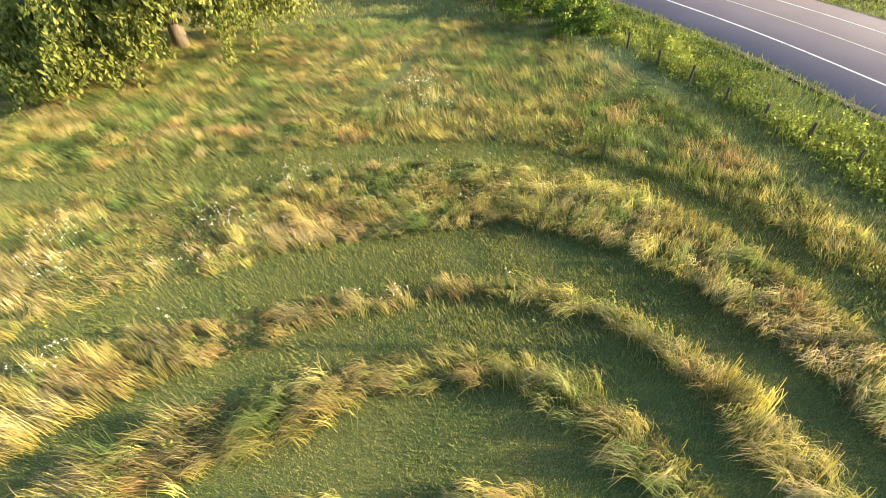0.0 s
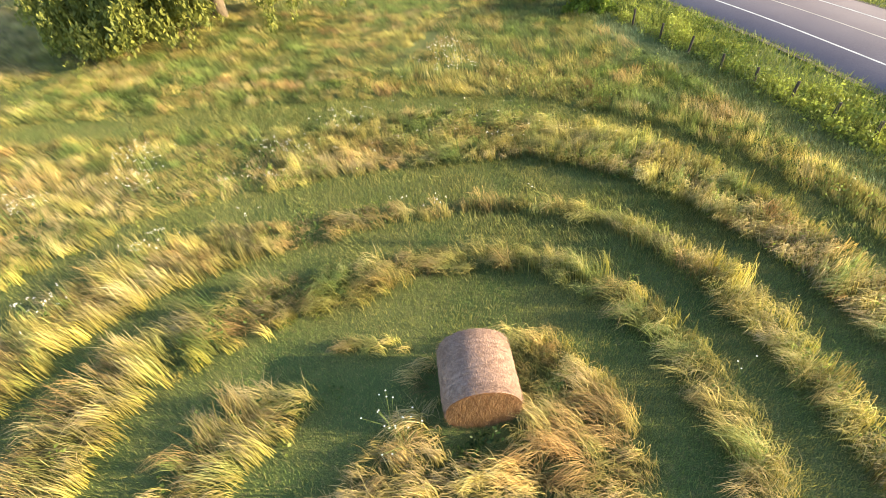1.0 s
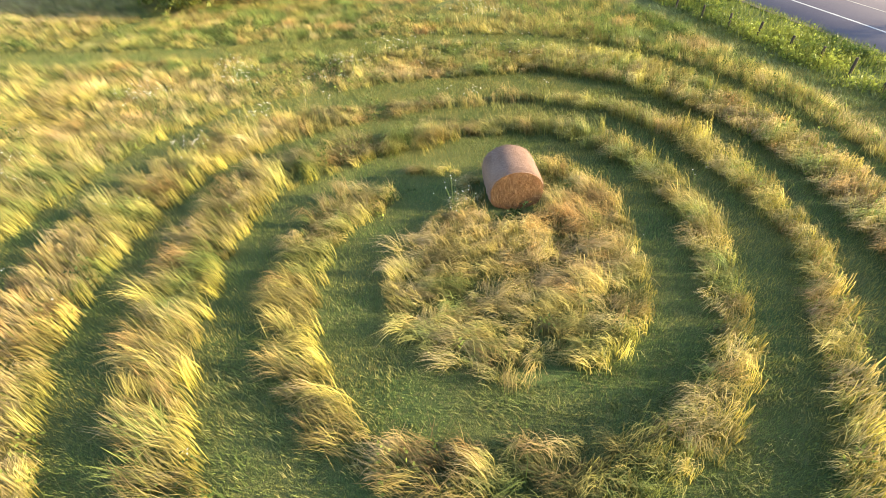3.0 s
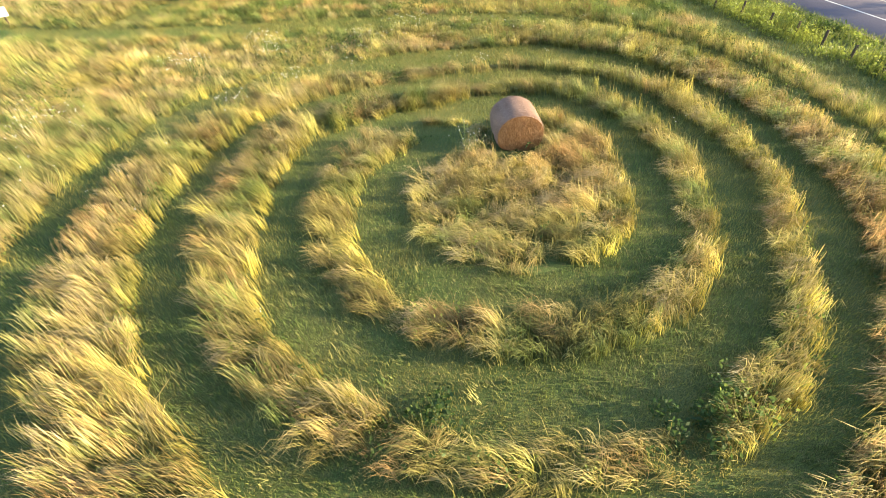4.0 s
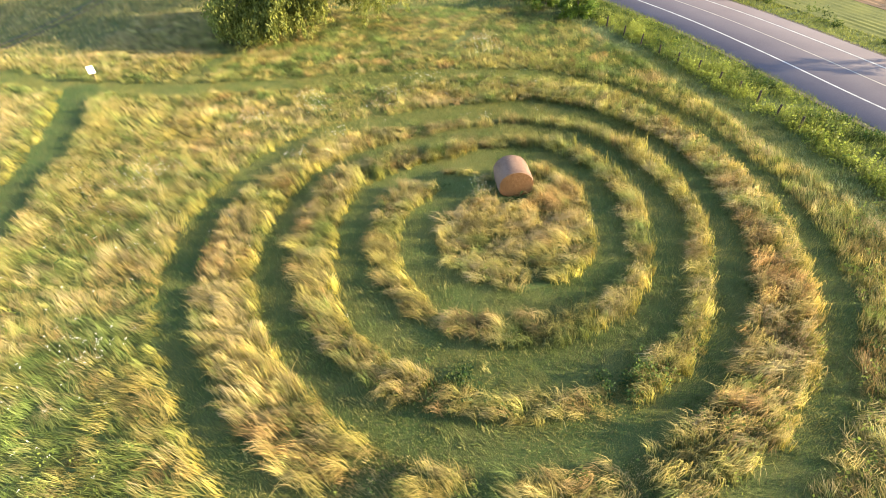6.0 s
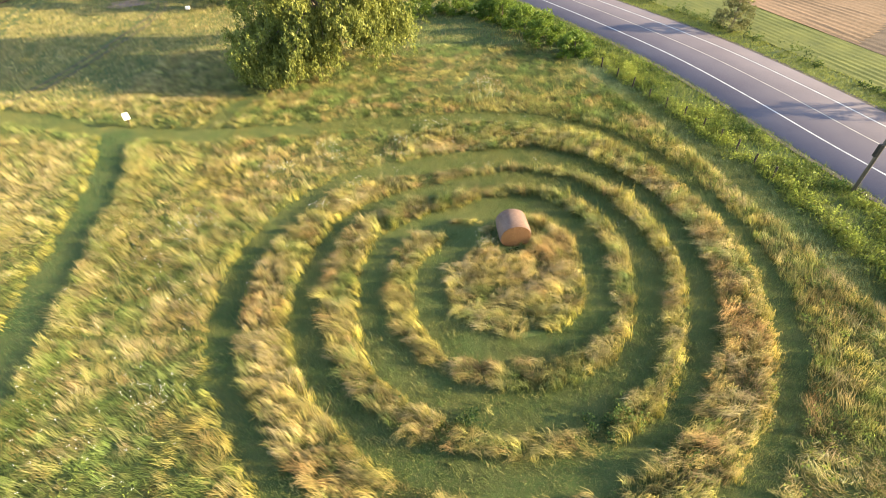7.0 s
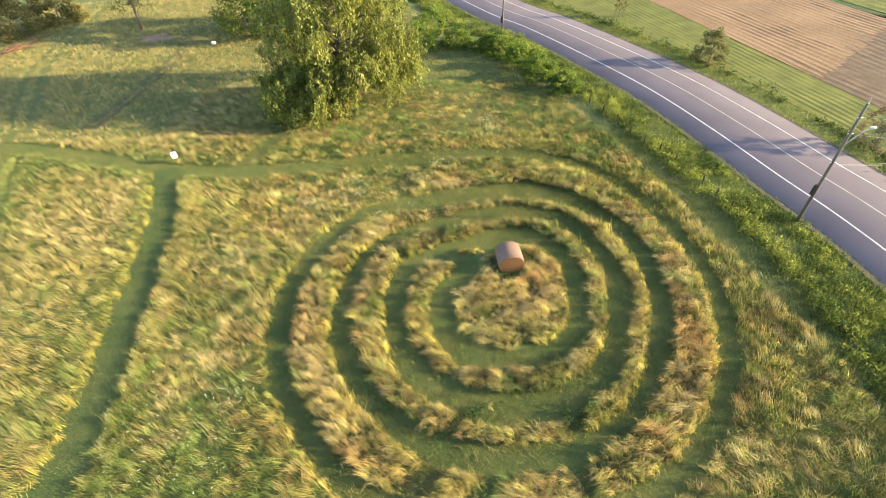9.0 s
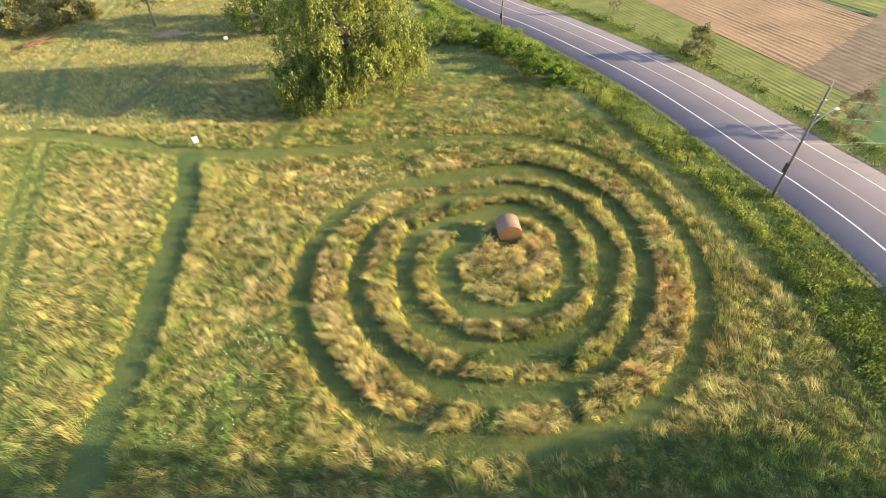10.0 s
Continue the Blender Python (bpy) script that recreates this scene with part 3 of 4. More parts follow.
# the labyrinth's island, its bands and the meadow round it
tx, ty = spread_points(-14.5, 21, -23.5, 13.5, 20)
edge, band, rad = labyrinth(tx, ty)
mown = mown_mask(tx, ty)
off = road_offset(tx, ty)
bale_gap = ~((np.abs(tx - 3.97) < 0.9) & (np.abs(ty + 3.3) < 0.95)) & (np.hypot((tx - 3.95) / 0.75, (ty + 4.35) / 0.45) > 1)
grows = (edge > 0.02 + 0.12 * np.abs(tx - CENTRE[0]) / (rad + 0.01)) & (mown > 0.0) & (off < -6.7 + 0.2 * smooth(-2, 6, ty) + 0.8 * smooth(-6.5, -10, ty)) & bale_gap
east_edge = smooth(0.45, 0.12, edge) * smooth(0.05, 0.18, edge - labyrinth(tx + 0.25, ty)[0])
for b, name, label in ((0, "island_grass", "tall straw-coloured lodged grass on the round island at the centre"),
                       (1, "inner_grass_band", "curved band of tall golden grass between mown paths"),
                       (2, "middle_grass_band", "curved band of tall golden grass with trodden gaps"),
                       (3, "outer_grass_band", "wide curved band of tall straw and rust grass")):
    s = grows & (band == b)
    if b == 0:
        s &= vnoise(tx / 0.6, ty / 0.6, 87) + 0.3 * smooth(3.0, 1.5, rad) > 0.14          # hollows where the lodged grass has parted
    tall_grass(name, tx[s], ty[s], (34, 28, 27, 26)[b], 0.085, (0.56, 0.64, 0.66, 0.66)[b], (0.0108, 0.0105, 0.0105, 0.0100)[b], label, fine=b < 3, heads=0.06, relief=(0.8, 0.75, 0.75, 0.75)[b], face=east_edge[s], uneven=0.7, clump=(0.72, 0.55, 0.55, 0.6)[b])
n = 16
tall_grass("grass_tuft", rng.normal(1.6, 0.32, n), rng.normal(-2.12, 0.10, n), 34, 0.07, 0.45, 0.008, "small lodged tuft of grass left beside the bale", fine=True)
s = grows & (band == 4)
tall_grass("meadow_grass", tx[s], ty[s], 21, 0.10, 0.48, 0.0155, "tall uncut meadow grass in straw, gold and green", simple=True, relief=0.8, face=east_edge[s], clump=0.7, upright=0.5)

# the meadow further off
fx, fy = spread_points(-50, -14.5, -23.5, 14, 11)
s = (mown_mask(fx, fy) > 0.05) & (fy > -23) & (fx > -27 - (fy + 23) * 0.75)
ex, ey = spread_points(-26, -14.5, -23.3, 8, 22)
d, e = along(ex, ey, STRIP)
k = (mown_mask(ex, ey) > 0.02) & (d < 2.6) & (e * EAST > 0)
fx, fy = np.r_[fx[s], ex[k]], np.r_[fy[s], ey[k]]
d, e = along(fx, fy, STRIP)
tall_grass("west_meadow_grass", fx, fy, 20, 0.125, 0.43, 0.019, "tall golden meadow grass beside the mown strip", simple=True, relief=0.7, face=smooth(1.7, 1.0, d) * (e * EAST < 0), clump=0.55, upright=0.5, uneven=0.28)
fx, fy = spread_points(-26, 18, 13.4, 25, 17)
s = (mown_mask(fx, fy) > 0.1) & (road_offset(fx, fy) < -6.5)
tall_grass("upper_meadow_grass", fx[s], fy[s], 16, 0.13, 0.46, 0.016, "short dense green and gold grass beside the large tree", simple=True, relief=0.9)
fx, fy = spread_points(-75, 18, 13.5, 62, 6)
s = (mown_mask(fx, fy) > 0.1) & (road_offset(fx, fy) < -6.5) & ((fy > 24.5) | (fx < -25.5)) & (np.hypot((fx + 39.8) / 2.6, (fy - 42.4) / 1.7) > 1.1 * vnoise(fx / 0.7, fy / 0.7, 75) - 0.05)
tall_grass("north_meadow_grass", fx[s], fy[s], 10, 0.24, 0.27, 0.034, "shorter green and tan meadow grass below the trees", simple=True, relief=0.4, upright=0.9, uneven=0.3)

# rough low grass of the lane along the fence
fx, fy = spread_points(8, 24, -23.5, 30, 26)
o = road_offset(fx, fy)
s = (o > -7.0) & (o < -3.9) & (labyrinth(fx, fy)[0] > 0)
fx, fy = fx[s], fy[s]
tone = mix(np.array([[0.105, 0.165, 0.065]]), np.array([[0.22, 0.25, 0.12]]), np.clip(fbm(fx, fy, 1.5, 61) + rng.normal(0, 0.2, len(fx)), 0, 1))
tall_grass("lane_grass", fx, fy, 9, 0.14, 0.20, 0.018, "rough low grey-green grass of the lane along the fence", simple=True, tones=tone)

# rough grass in the less trodden ways at the meadow's upper end
fx, fy = spread_points(-9, 16, 0.5, 16, 20)
e, _, rr = labyrinth(fx, fy)
s = (np.minimum(e, mown_mask(fx, fy)) < 0.1) & (rr > 6.0) & (fbm(fx, fy, 1.4, 63) + 0.10 * smooth(4, 9, fy) - 0.02 * smooth(6, 2, fy) > 0.47)
fx, fy = fx[s], fy[s]
tone = mix(np.array([[0.16, 0.20, 0.05]]), np.array([[0.34, 0.32, 0.10]]), np.clip(fbm(fx, fy, 1.0, 65) + rng.normal(0, 0.2, len(fx)), 0, 1))
tall_grass("rough_path_grass", fx, fy, 10, 0.13, 0.19, 0.019, "rough yellow-green grass in the less trodden ways", simple=True, tones=tone)
fx, fy = spread_points(-5, 14, -19, -9, 16)
e, _, rr = labyrinth(fx, fy)
s = (e < 0.0) & (rr < 14) & (fbm(fx, fy, 0.9, 69) > 0.42)
fx, fy = fx[s], fy[s]
tone = mix(np.array([[0.10, 0.145, 0.04]]), np.array([[0.31, 0.28, 0.10]]), np.clip(fbm(fx, fy, 0.8, 66) + rng.normal(0, 0.35, len(fx)), 0, 1))
tall_grass("low_path_grass", fx, fy, 9, 0.09, 0.17, 0.017, "low uneven turf in the southern mown ways", simple=True, tones=tone)

fx, fy = spread_points(-44, -20, -20, 14, 16)
s = (along(fx, fy, LANE)[0] < 1.3) & (np.minimum(along(fx, fy, RUTS[0])[0], along(fx, fy, RUTS[1])[0]) > 0.2) & (along(fx, fy, EXIT)[0] > 0.9)
fx, fy = fx[s], fy[s]
tone = mix(np.array([[0.12, 0.18, 0.05]]), np.array([[0.30, 0.30, 0.09]]), np.clip(fbm(fx, fy, 1.3, 67) + rng.normal(0, 0.2, len(fx)), 0, 1))
tall_grass("farm_lane_grass", fx, fy, 9, 0.15, 0.24, 0.027, "low green grass between the wheel ruts of a farm lane", simple=True, tones=tone)

# the meadow goes on to the south
fx, fy = spread_points(-46, 22, -60, -23.3, 3)
s = (mown_mask(fx, fy) > 0.05) & (road_offset(fx, fy) < -7.2)
tall_grass("south_meadow_grass", fx[s], fy[s], 8, 0.24, 0.66, 0.045, "tall straw and green grass in the shaded south of the meadow", simple=True)

# mown turf
mx_, my_ = spread_points(-14.5, 21, -23.5, 13.5, 430)
edge, band, rad = labyrinth(mx_, my_)
s = (edge < 0.12) | (mown_mask(mx_, my_) < 0.12) | (cut_depth(mx_, my_) < 0.0) | ((road_offset(mx_, my_) > -7.4) & (road_offset(mx_, my_) < -4.6))
mx_, my_ = mx_[s], my_[s]
fx, fy = spread_points(-60, -14.5, -23.5, 16, 260)
s = mown_mask(fx, fy) < 0.12
mx_, my_ = np.r_[mx_, fx[s]], np.r_[my_, fy[s]]
n = len(mx_)
# deeper green on the strip: the shade over it put into the turf's colour
strip_shade = 0.95 * smooth(1.7, 1.2, along(mx_, my_, STRIP)[0])
turf = mix(np.array([[0.14, 0.195, 0.055]]), np.array([[0.255, 0.25, 0.07]]), smooth(0.3, 0.75, fbm(mx_, my_, 1.6, 101)))
turf = mix(turf, np.array([[0.22, 0.20, 0.08]]), smooth(0.62, 0.85, vnoise(mx_ / 0.35, my_ / 0.35, 103)) * 0.5) * rng.uniform(0.7, 1.3, n)[:, None]
turf = mix(turf, np.array([[0.055, 0.125, 0.045]]), strip_shade)
# tips yellower and lighter than roots: grazing sunlight put into their colour
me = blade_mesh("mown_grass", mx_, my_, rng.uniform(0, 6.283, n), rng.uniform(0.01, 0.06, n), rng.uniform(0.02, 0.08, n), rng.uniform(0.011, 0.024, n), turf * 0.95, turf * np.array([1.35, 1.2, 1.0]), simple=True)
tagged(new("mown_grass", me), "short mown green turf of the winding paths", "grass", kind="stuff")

k = np.flatnonzero(rng.random(len(mx_)) < 0.16 + 0.3 * smooth(-3, 2, my_) * smooth(-12, -6, mx_))
sx, sy = mx_[k], my_[k]
n = len(k)
tone = mix(np.array([[0.12, 0.17, 0.04]]), np.array([[0.34, 0.30, 0.12]]), np.clip(fbm(sx, sy, 1.2, 105) * 1.2 - 0.2 + rng.normal(0, 0.2, n), 0, 1))
me = blade_mesh("turf_stalks", sx, sy, lean_field(sx, sy) + rng.normal(0, 1.2, n), rng.uniform(0.03, 0.12, n), rng.uniform(0.05, 0.15, n), rng.uniform(0.008, 0.018, n), tone * 0.9, tone, simple=True)
tagged(new("turf_stalks", me), "longer yellow-green stalks left standing in the mown turf", "grass", kind="stuff")

# ---- leaves ----


def weeds(name, x, y, per, tall, label, light=(0.36, 0.40, 0.06), dark=(0.06, 0.105, 0.022), size=0.05, cat="weeds", h=None, g=None):
    """Leafy stems: leaves round each stem from the ground to its top."""
    n = len(x)
    if h is None:
        h = tall * (0.25 + 1.3 * smooth(0.25, 0.75, fbm(x, y, 1.6, 111))) * rng.uniform(0.6, 1.2, n)
        g = np.clip(smooth(0.38, 0.62, fbm(x, y, 1.8, 121)) + rng.normal(0, 0.2, n), 0, 1)
    i = np.repeat(np.arange(n), per)
    m = len(i)
    u = rng.uniform(0.05, 1, m)
    c = np.stack([x[i] + rng.normal(0, 0.13, m) * (1.1 - 0.6 * u), y[i] + rng.normal(0, 0.13, m) * (1.1 - 0.6 * u), h[i] * u], 1)
    tone = mix(np.array([dark]), np.array([light]), g[i]) * rng.uniform(0.75, 1.25, m)[:, None]
    me = leaf_mesh(name, c, size * rng.uniform(0.6, 1.5, m), tone, M_leaf, 0.3)
    return tagged(new(name, me), label, cat, kind="stuff")


def along_road(o0, o1, y0, y1, n):
    e = FAR[(FAR[:, 1] > y0) & (FAR[:, 1] < y1)]
    d = np.gradient(e, axis=0)
    d /= np.linalg.norm(d, axis=1)[:, None]
    k = rng.uniform(0, len(e) - 1.001, n)
    i = k.astype(int)
    p = e[i] + (e[i + 1] - e[i]) * (k - i)[:, None]
    o = rng.uniform(o0, o1, n)
    return p[:, 0] - d[i, 1] * o, p[:, 1] + d[i, 0] * o


# clumps of weeds: bright and leafy by the fence, darker and lower towards the road
x, y = along_road(-5.3, -0.7, -24, 62, 2150)
k = (road_offset(x, y) > -4.7 - 0.55 * smooth(-5, -10, y)) & (fbm(x, y, 2.4, 117) + 0.12 * smooth(-3.0, -3.8, road_offset(x, y)) + rng.normal(0, 0.04, len(x)) > 0.43)
x, y = x[k], y[k]
o = road_offset(x, y)
ch = (0.50 + 0.32 * smooth(-2.2, -3.4, o) - 0.3 * smooth(-1.4, -0.7, o)) * rng.uniform(0.35, 1.15, len(x)) * (0.45 + 1.1 * fbm(x, y, 2.2, 113))
cg = np.clip(0.70 - 0.30 * smooth(-2, -12, y) - 0.16 * (o + 4.4) / 2.2 + 3.0 * (fbm(x, y, 2.6, 115) - 0.5) + rng.normal(0, 0.25, len(x)), 0, 1)
i = np.repeat(np.arange(len(x)), 6)
m = len(i)
dx, dy = rng.normal(0, 0.32, m), rng.normal(0, 0.32, m)
weeds("roadside_weeds", x[i] + dx, y[i] + dy, 10, 0.8, "dense bright green leafy weeds along the fence", (0.28, 0.325, 0.06), (0.042, 0.082, 0.02), size=0.06,
      h=ch[i] * np.clip(1.1 - (dx ** 2 + dy ** 2) / 0.2, 0.25, 1.1) * rng.uniform(0.8, 1.15, m), g=np.clip(cg[i] + rng.normal(0, 0.08, m), 0, 1))
k = np.repeat(np.arange(len(x)), 34)
n = len(k)
tone = mix(np.array([[0.07, 0.115, 0.025]]), np.array([[0.34, 0.36, 0.06]]), np.clip(cg[k] + rng.normal(0, 0.15, n), 0, 1))
me = blade_mesh("roadside_tall_grass", x[k] + rng.normal(0, 0.33, n), y[k] + rng.normal(0, 0.33, n), lean_field(x, y)[k] + rng.normal(0, 0.8, n), rng.uniform(0.05, 0.4, n),
                (0.1 + ch[k] * 1.1) * rng.uniform(0.4, 1.0, n), rng.uniform(0.008, 0.020, n), tone * 0.55, tone, simple=True)
tagged(new("roadside_tall_grass", me), "tall yellow-green grass among the roadside weeds", "grass", kind="stuff")
x, y = along_road(-4.6, -0.08, -24, 62, 46000)
n = len(x)
tone = mix(np.array([[0.10, 0.16, 0.03]]), np.array([[0.28, 0.30, 0.06]]), rng.random(n))
me = blade_mesh("near_verge_grass", x, y, rng.uniform(0, 6.28, n), rng.uniform(0.05, 0.25, n), rng.uniform(0.10, 0.36, n), rng.uniform(0.018, 0.04, n), tone * 0.8, tone, simple=True)
tagged(new("near_verge_grass", me), "unkempt green verge grass at the road's edge", "grass", kind="stuff")
x, y = along_road(9.6, 12.6, -14, 110, 42000)
n = len(x)
tone = mix(np.array([[0.19, 0.23, 0.045]]), np.array([[0.42, 0.42, 0.10]]), rng.random(n))
me = blade_mesh("far_verge_grass", x, y, rng.uniform(0, 6.28, n), rng.uniform(0.08, 0.25, n), rng.uniform(0.05, 0.2, n), rng.uniform(0.04, 0.08, n), tone * 0.8, tone, simple=True)
tagged(new("far_verge_grass", me), "light green verge grass beyond the road", "grass", kind="stuff")
x, y = along_road(11.5, 12.7, -14, 110, 2600)
k = fbm(x, y, 3.0, 119) > 0.44
x, y = x[k], y[k]
weeds("far_weeds", x, y, 11, 0.75, "dark green weeds in the ditch beyond the road", (0.12, 0.16, 0.035), (0.028, 0.052, 0.012), 0.07)

# ---- trees ----


def limb(bm, pts, r0, r1, sides=8):
    """A tapering round limb along points."""
    rings = []
    for k, p in enumerate(pts):
        p = Vector(p)
        d = (Vector(pts[min(k + 1, len(pts) - 1)]) - Vector(pts[max(k - 1, 0)])).normalized()
        side = d.orthogonal().normalized()
        other = d.cross(side)
        r = r0 + (r1 - r0) * k / (len(pts) - 1)
        rings.append([bm.verts.new(p + (side * math.cos(a) + other * math.sin(a)) * r) for a in (2 * math.pi * j / sides for j in range(sides))])
    for a, b in zip(rings[:-1], rings[1:]):
        for j in range(sides):
            bm.faces.new((a[j], a[(j + 1) % sides], b[(j + 1) % sides], b[j]))
    bm.faces.new(rings[-1])
    bm.faces.new(rings[0][::-1])


def tree(name, at, height, radius, low, leaves, size, trunk_r, light, dark, label, seed, clumps=70, squash=1.0, category="tree"):
    """A trunk with limbs and a crown of single leaves in uneven clumps."""
    r = np.random.default_rng(seed)
    root = new(name)
    root.location = (*at, 0)
    bm = bmesh.new()
    limb(bm, [(0, 0, -0.1), (0.02, 0, 0.15 * height), (0.1, 0.05, 0.4 * height), (0.0, 0.1, 0.85 * height)], trunk_r * 1.15, trunk_r * 0.2, 10)
    centres = []
    for k in range(clumps):
        a, u = k * 2.399 + r.normal(0, 0.25), (k + 0.5) / clumps
        z = low + (height - low) * u
        wide = radius * (math.sin(math.pi * min(1, 0.24 + u * 0.76)) ** 0.75) * r.uniform(0.55, 1.06)
        c = np.array([math.cos(a) * wide, math.sin(a) * wide * squash, z - 0.12 * wide + r.normal(0, 0.3)])
        centres.append(c)
        if k % 3 == 0:
            s = (0.02, 0, max(0.12 * height, z * 0.62))
            m = (c[0] * 0.5, c[1] * 0.5, (s[2] + c[2]) / 2 + 0.05 * height)
            limb(bm, [s, m, tuple(c)], trunk_r * 0.22, trunk_r * 0.04, 6)
    part("trunk", bm, M_bark, root, "grey-brown bark on trunk and limbs", True)
    centres = np.array(centres)
    i = r.integers(0, clumps, leaves)
    cr = radius * r.uniform(0.16, 0.34, clumps) * (0.66 if clumps > 100 else 1.0)
    v = r.normal(0, 1, (leaves, 3))
    v /= np.linalg.norm(v, axis=1)[:, None]
    c = centres[i] + v * (cr[i] * r.random(leaves) ** 0.45)[:, None] * np.array([1, 1, 0.8])
    c[:, 2] = np.maximum(c[:, 2], 0.15)
    tone = mix(np.array([dark]), np.array([light]), np.clip(r.random(clumps)[i] * 0.6 + r.random(leaves) * 0.5, 0, 1)) * r.uniform(0.8, 1.2, leaves)[:, None]
    me = leaf_mesh("crown", c, size * r.uniform(0.6, 1.4, leaves), tone, M_leaf, 0.2)
    crown = new("crown", me)
    crown.parent = root
    return tagged(root, label, category)


def weeping_tree(at, height, radius, strands, label, seed):
    """A broad tree whose outer branches hang in leafy strands, down to the grass on its south-west."""
    r = np.random.default_rng(seed)
    root = new("tree")
    root.location = (*at, 0)
    bm = bmesh.new()
    limb(bm, [(0, 0, -0.1), (-0.05, 0.05, 0.12 * height), (-0.2, 0.1, 0.3 * height), (-0.1, 0.3, 0.6 * height), (0.1, 0.2, 0.9 * height)], 0.46, 0.08, 12)
    heads = []
    for k in range(46):
        a, u = k * 2.399 + r.normal(0, 0.2), (k + 0.5) / 46
        z = height * (0.30 + 0.66 * u)
        reach = radius * (1 - 0.75 * max(0, u - 0.35) ** 1.3) * r.uniform(0.72, 1.05)
        tip = Vector((math.cos(a) * reach, math.sin(a) * reach, z + r.normal(0, 0.4)))
        start = Vector((-0.1, 0.15, height * (0.16 + 0.62 * u)))
        mid = start.lerp(tip, 0.5) + Vector((0, 0, 0.06 * height))
        limb(bm, [start, mid, tip], 0.15 * (1 - 0.6 * u), 0.03, 6)
        heads += [(start.lerp(tip, f) + Vector((0, 0, 0.24 * height * f * (1 - f))), a) for f in (0.45, 0.62, 0.78, 0.9, 1.0)]
    for k in range(22):                                      # low boughs on the south-west, down to the grass
        a = radians(196 + 66 * (k + 0.5) / 22) + r.normal(0, 0.1)
        reach = radius * r.uniform(0.75, 1.2)
        start, tip = Vector((-0.1, 0.1, height * r.uniform(0.14, 0.3))), Vector((math.cos(a) * reach, math.sin(a) * reach, r.uniform(1.6, 3.6)))
        limb(bm, [start, start.lerp(tip, 0.5) + Vector((0, 0, 1.0)), tip], 0.09, 0.02, 6)
        heads += 2 * [(start.lerp(tip, f) + Vector((0, 0, 4.0 * f * (1 - f))), a) for f in (0.6, 0.75, 0.88, 1.0, 1.05)]
    for k in range(22):                                      # and higher ones on the south and east
        a = radians((262 + 46 * r.random()) if k < 10 else (312 + 60 * r.random()))
        reach = radius * r.uniform(0.75, 1.1)
        start, tip = Vector((-0.1, 0.1, height * r.uniform(0.2, 0.36))), Vector((math.cos(a) * reach, math.sin(a) * reach, r.uniform(3.0, 5.4)))
        limb(bm, [start, start.lerp(tip, 0.5) + Vector((0, 0, 1.0)), tip], 0.09, 0.02, 6)
        heads += 2 * [(start.lerp(tip, f) + Vector((0, 0, 4.0 * f * (1 - f))), radians(240)) for f in (0.7, 0.85, 1.0)]
    part("trunk", bm, M_bark, root, "grey-brown bark on trunk and limbs", True)
    leaf_c, leaf_a, leaf_s, leaf_t = [], [], [], []
    bough = r.random(len(heads))
    for k in range(strands):
        j = r.integers(len(heads))
        h, a = heads[j]
        p = np.array(h) + r.normal(0, 1, 3) * np.array([0.55, 0.55, 0.4])
        low = 0.25 + 3.8 * math.sqrt(0.5 - 0.5 * math.cos(a - radians(234)))   # open on the east, where the trunk shows
        drop = min(r.uniform(0.4, 2.4), max(p[2] - low, 0.3))
        n = int(14 + drop * 15)
        f = r.random(n)
        sway = r.normal(0, 0.35, 2)
        c = np.stack([p[0] + sway[0] * f ** 1.5 + r.normal(0, 0.13, n), p[1] + sway[1] * f ** 1.5 + r.normal(0, 0.13, n), np.maximum(p[2] - drop * f, 0.15) + r.normal(0, 0.05, n)], 1)
        d = r.normal(0, 0.55, (n, 3)) + np.array([0, 0, -1.0])
        leaf_c.append(c)
        leaf_a.append(d / np.linalg.norm(d, axis=1)[:, None])
        leaf_s.append(r.uniform(0.08, 0.18, n))
        leaf_t.append(mix(np.array([[0.045, 0.075, 0.018]]), np.array([[0.34, 0.35, 0.08]]), np.clip(bough[j] * 0.4 + r.random() * 0.25 + r.random(n) ** 1.4 * 0.6, 0, 1)))
    c, a, sz, tone = np.vstack(leaf_c), np.vstack(leaf_a), np.concatenate(leaf_s)[:, None], np.vstack(leaf_t)
    b = np.cross(a, r.normal(0, 1, a.shape))
    b /= np.linalg.norm(b, axis=1)[:, None]
    fold = np.cross(a, b) * sz * 0.18
    co = np.stack([c - a * sz, c + b * sz * 0.5 + fold, c + a * sz, c - b * sz * 0.5 + fold], 1)
    n = len(c)
    loops = (np.arange(n)[:, None] * 4 + np.array([0, 1, 2, 0, 2, 3])).ravel()
    crown = new("crown", raw_mesh("crown", co.reshape(-1, 3), loops, np.arange(2 * n) * 3, M_leaf, np.repeat(tone, 4, 0)))
    crown.parent = root
    return tagged(root, label, "tree")


LIT, DIM = (0.28, 0.29, 0.06), (0.05, 0.08, 0.02)
weeping_tree((-10.2, 22.4), 14.5, 7.2, 3300, "large broad leafy tree with drooping low branches in the meadow", 1)
tree("tree", (-25.0, 44.5), 14, 6.4, 0.8, 25000, 0.18, 0.34, (0.15, 0.19, 0.04), DIM, "dark green leafy tree behind the meadow", 2, 60)
tree("sparse_tree", (-43.8, 46.6), 9, 3.2, 3.0, 1500, 0.14, 0.26, (0.26, 0.24, 0.07), DIM, "slender half-bare tree with thin brown branches", 3, 30)
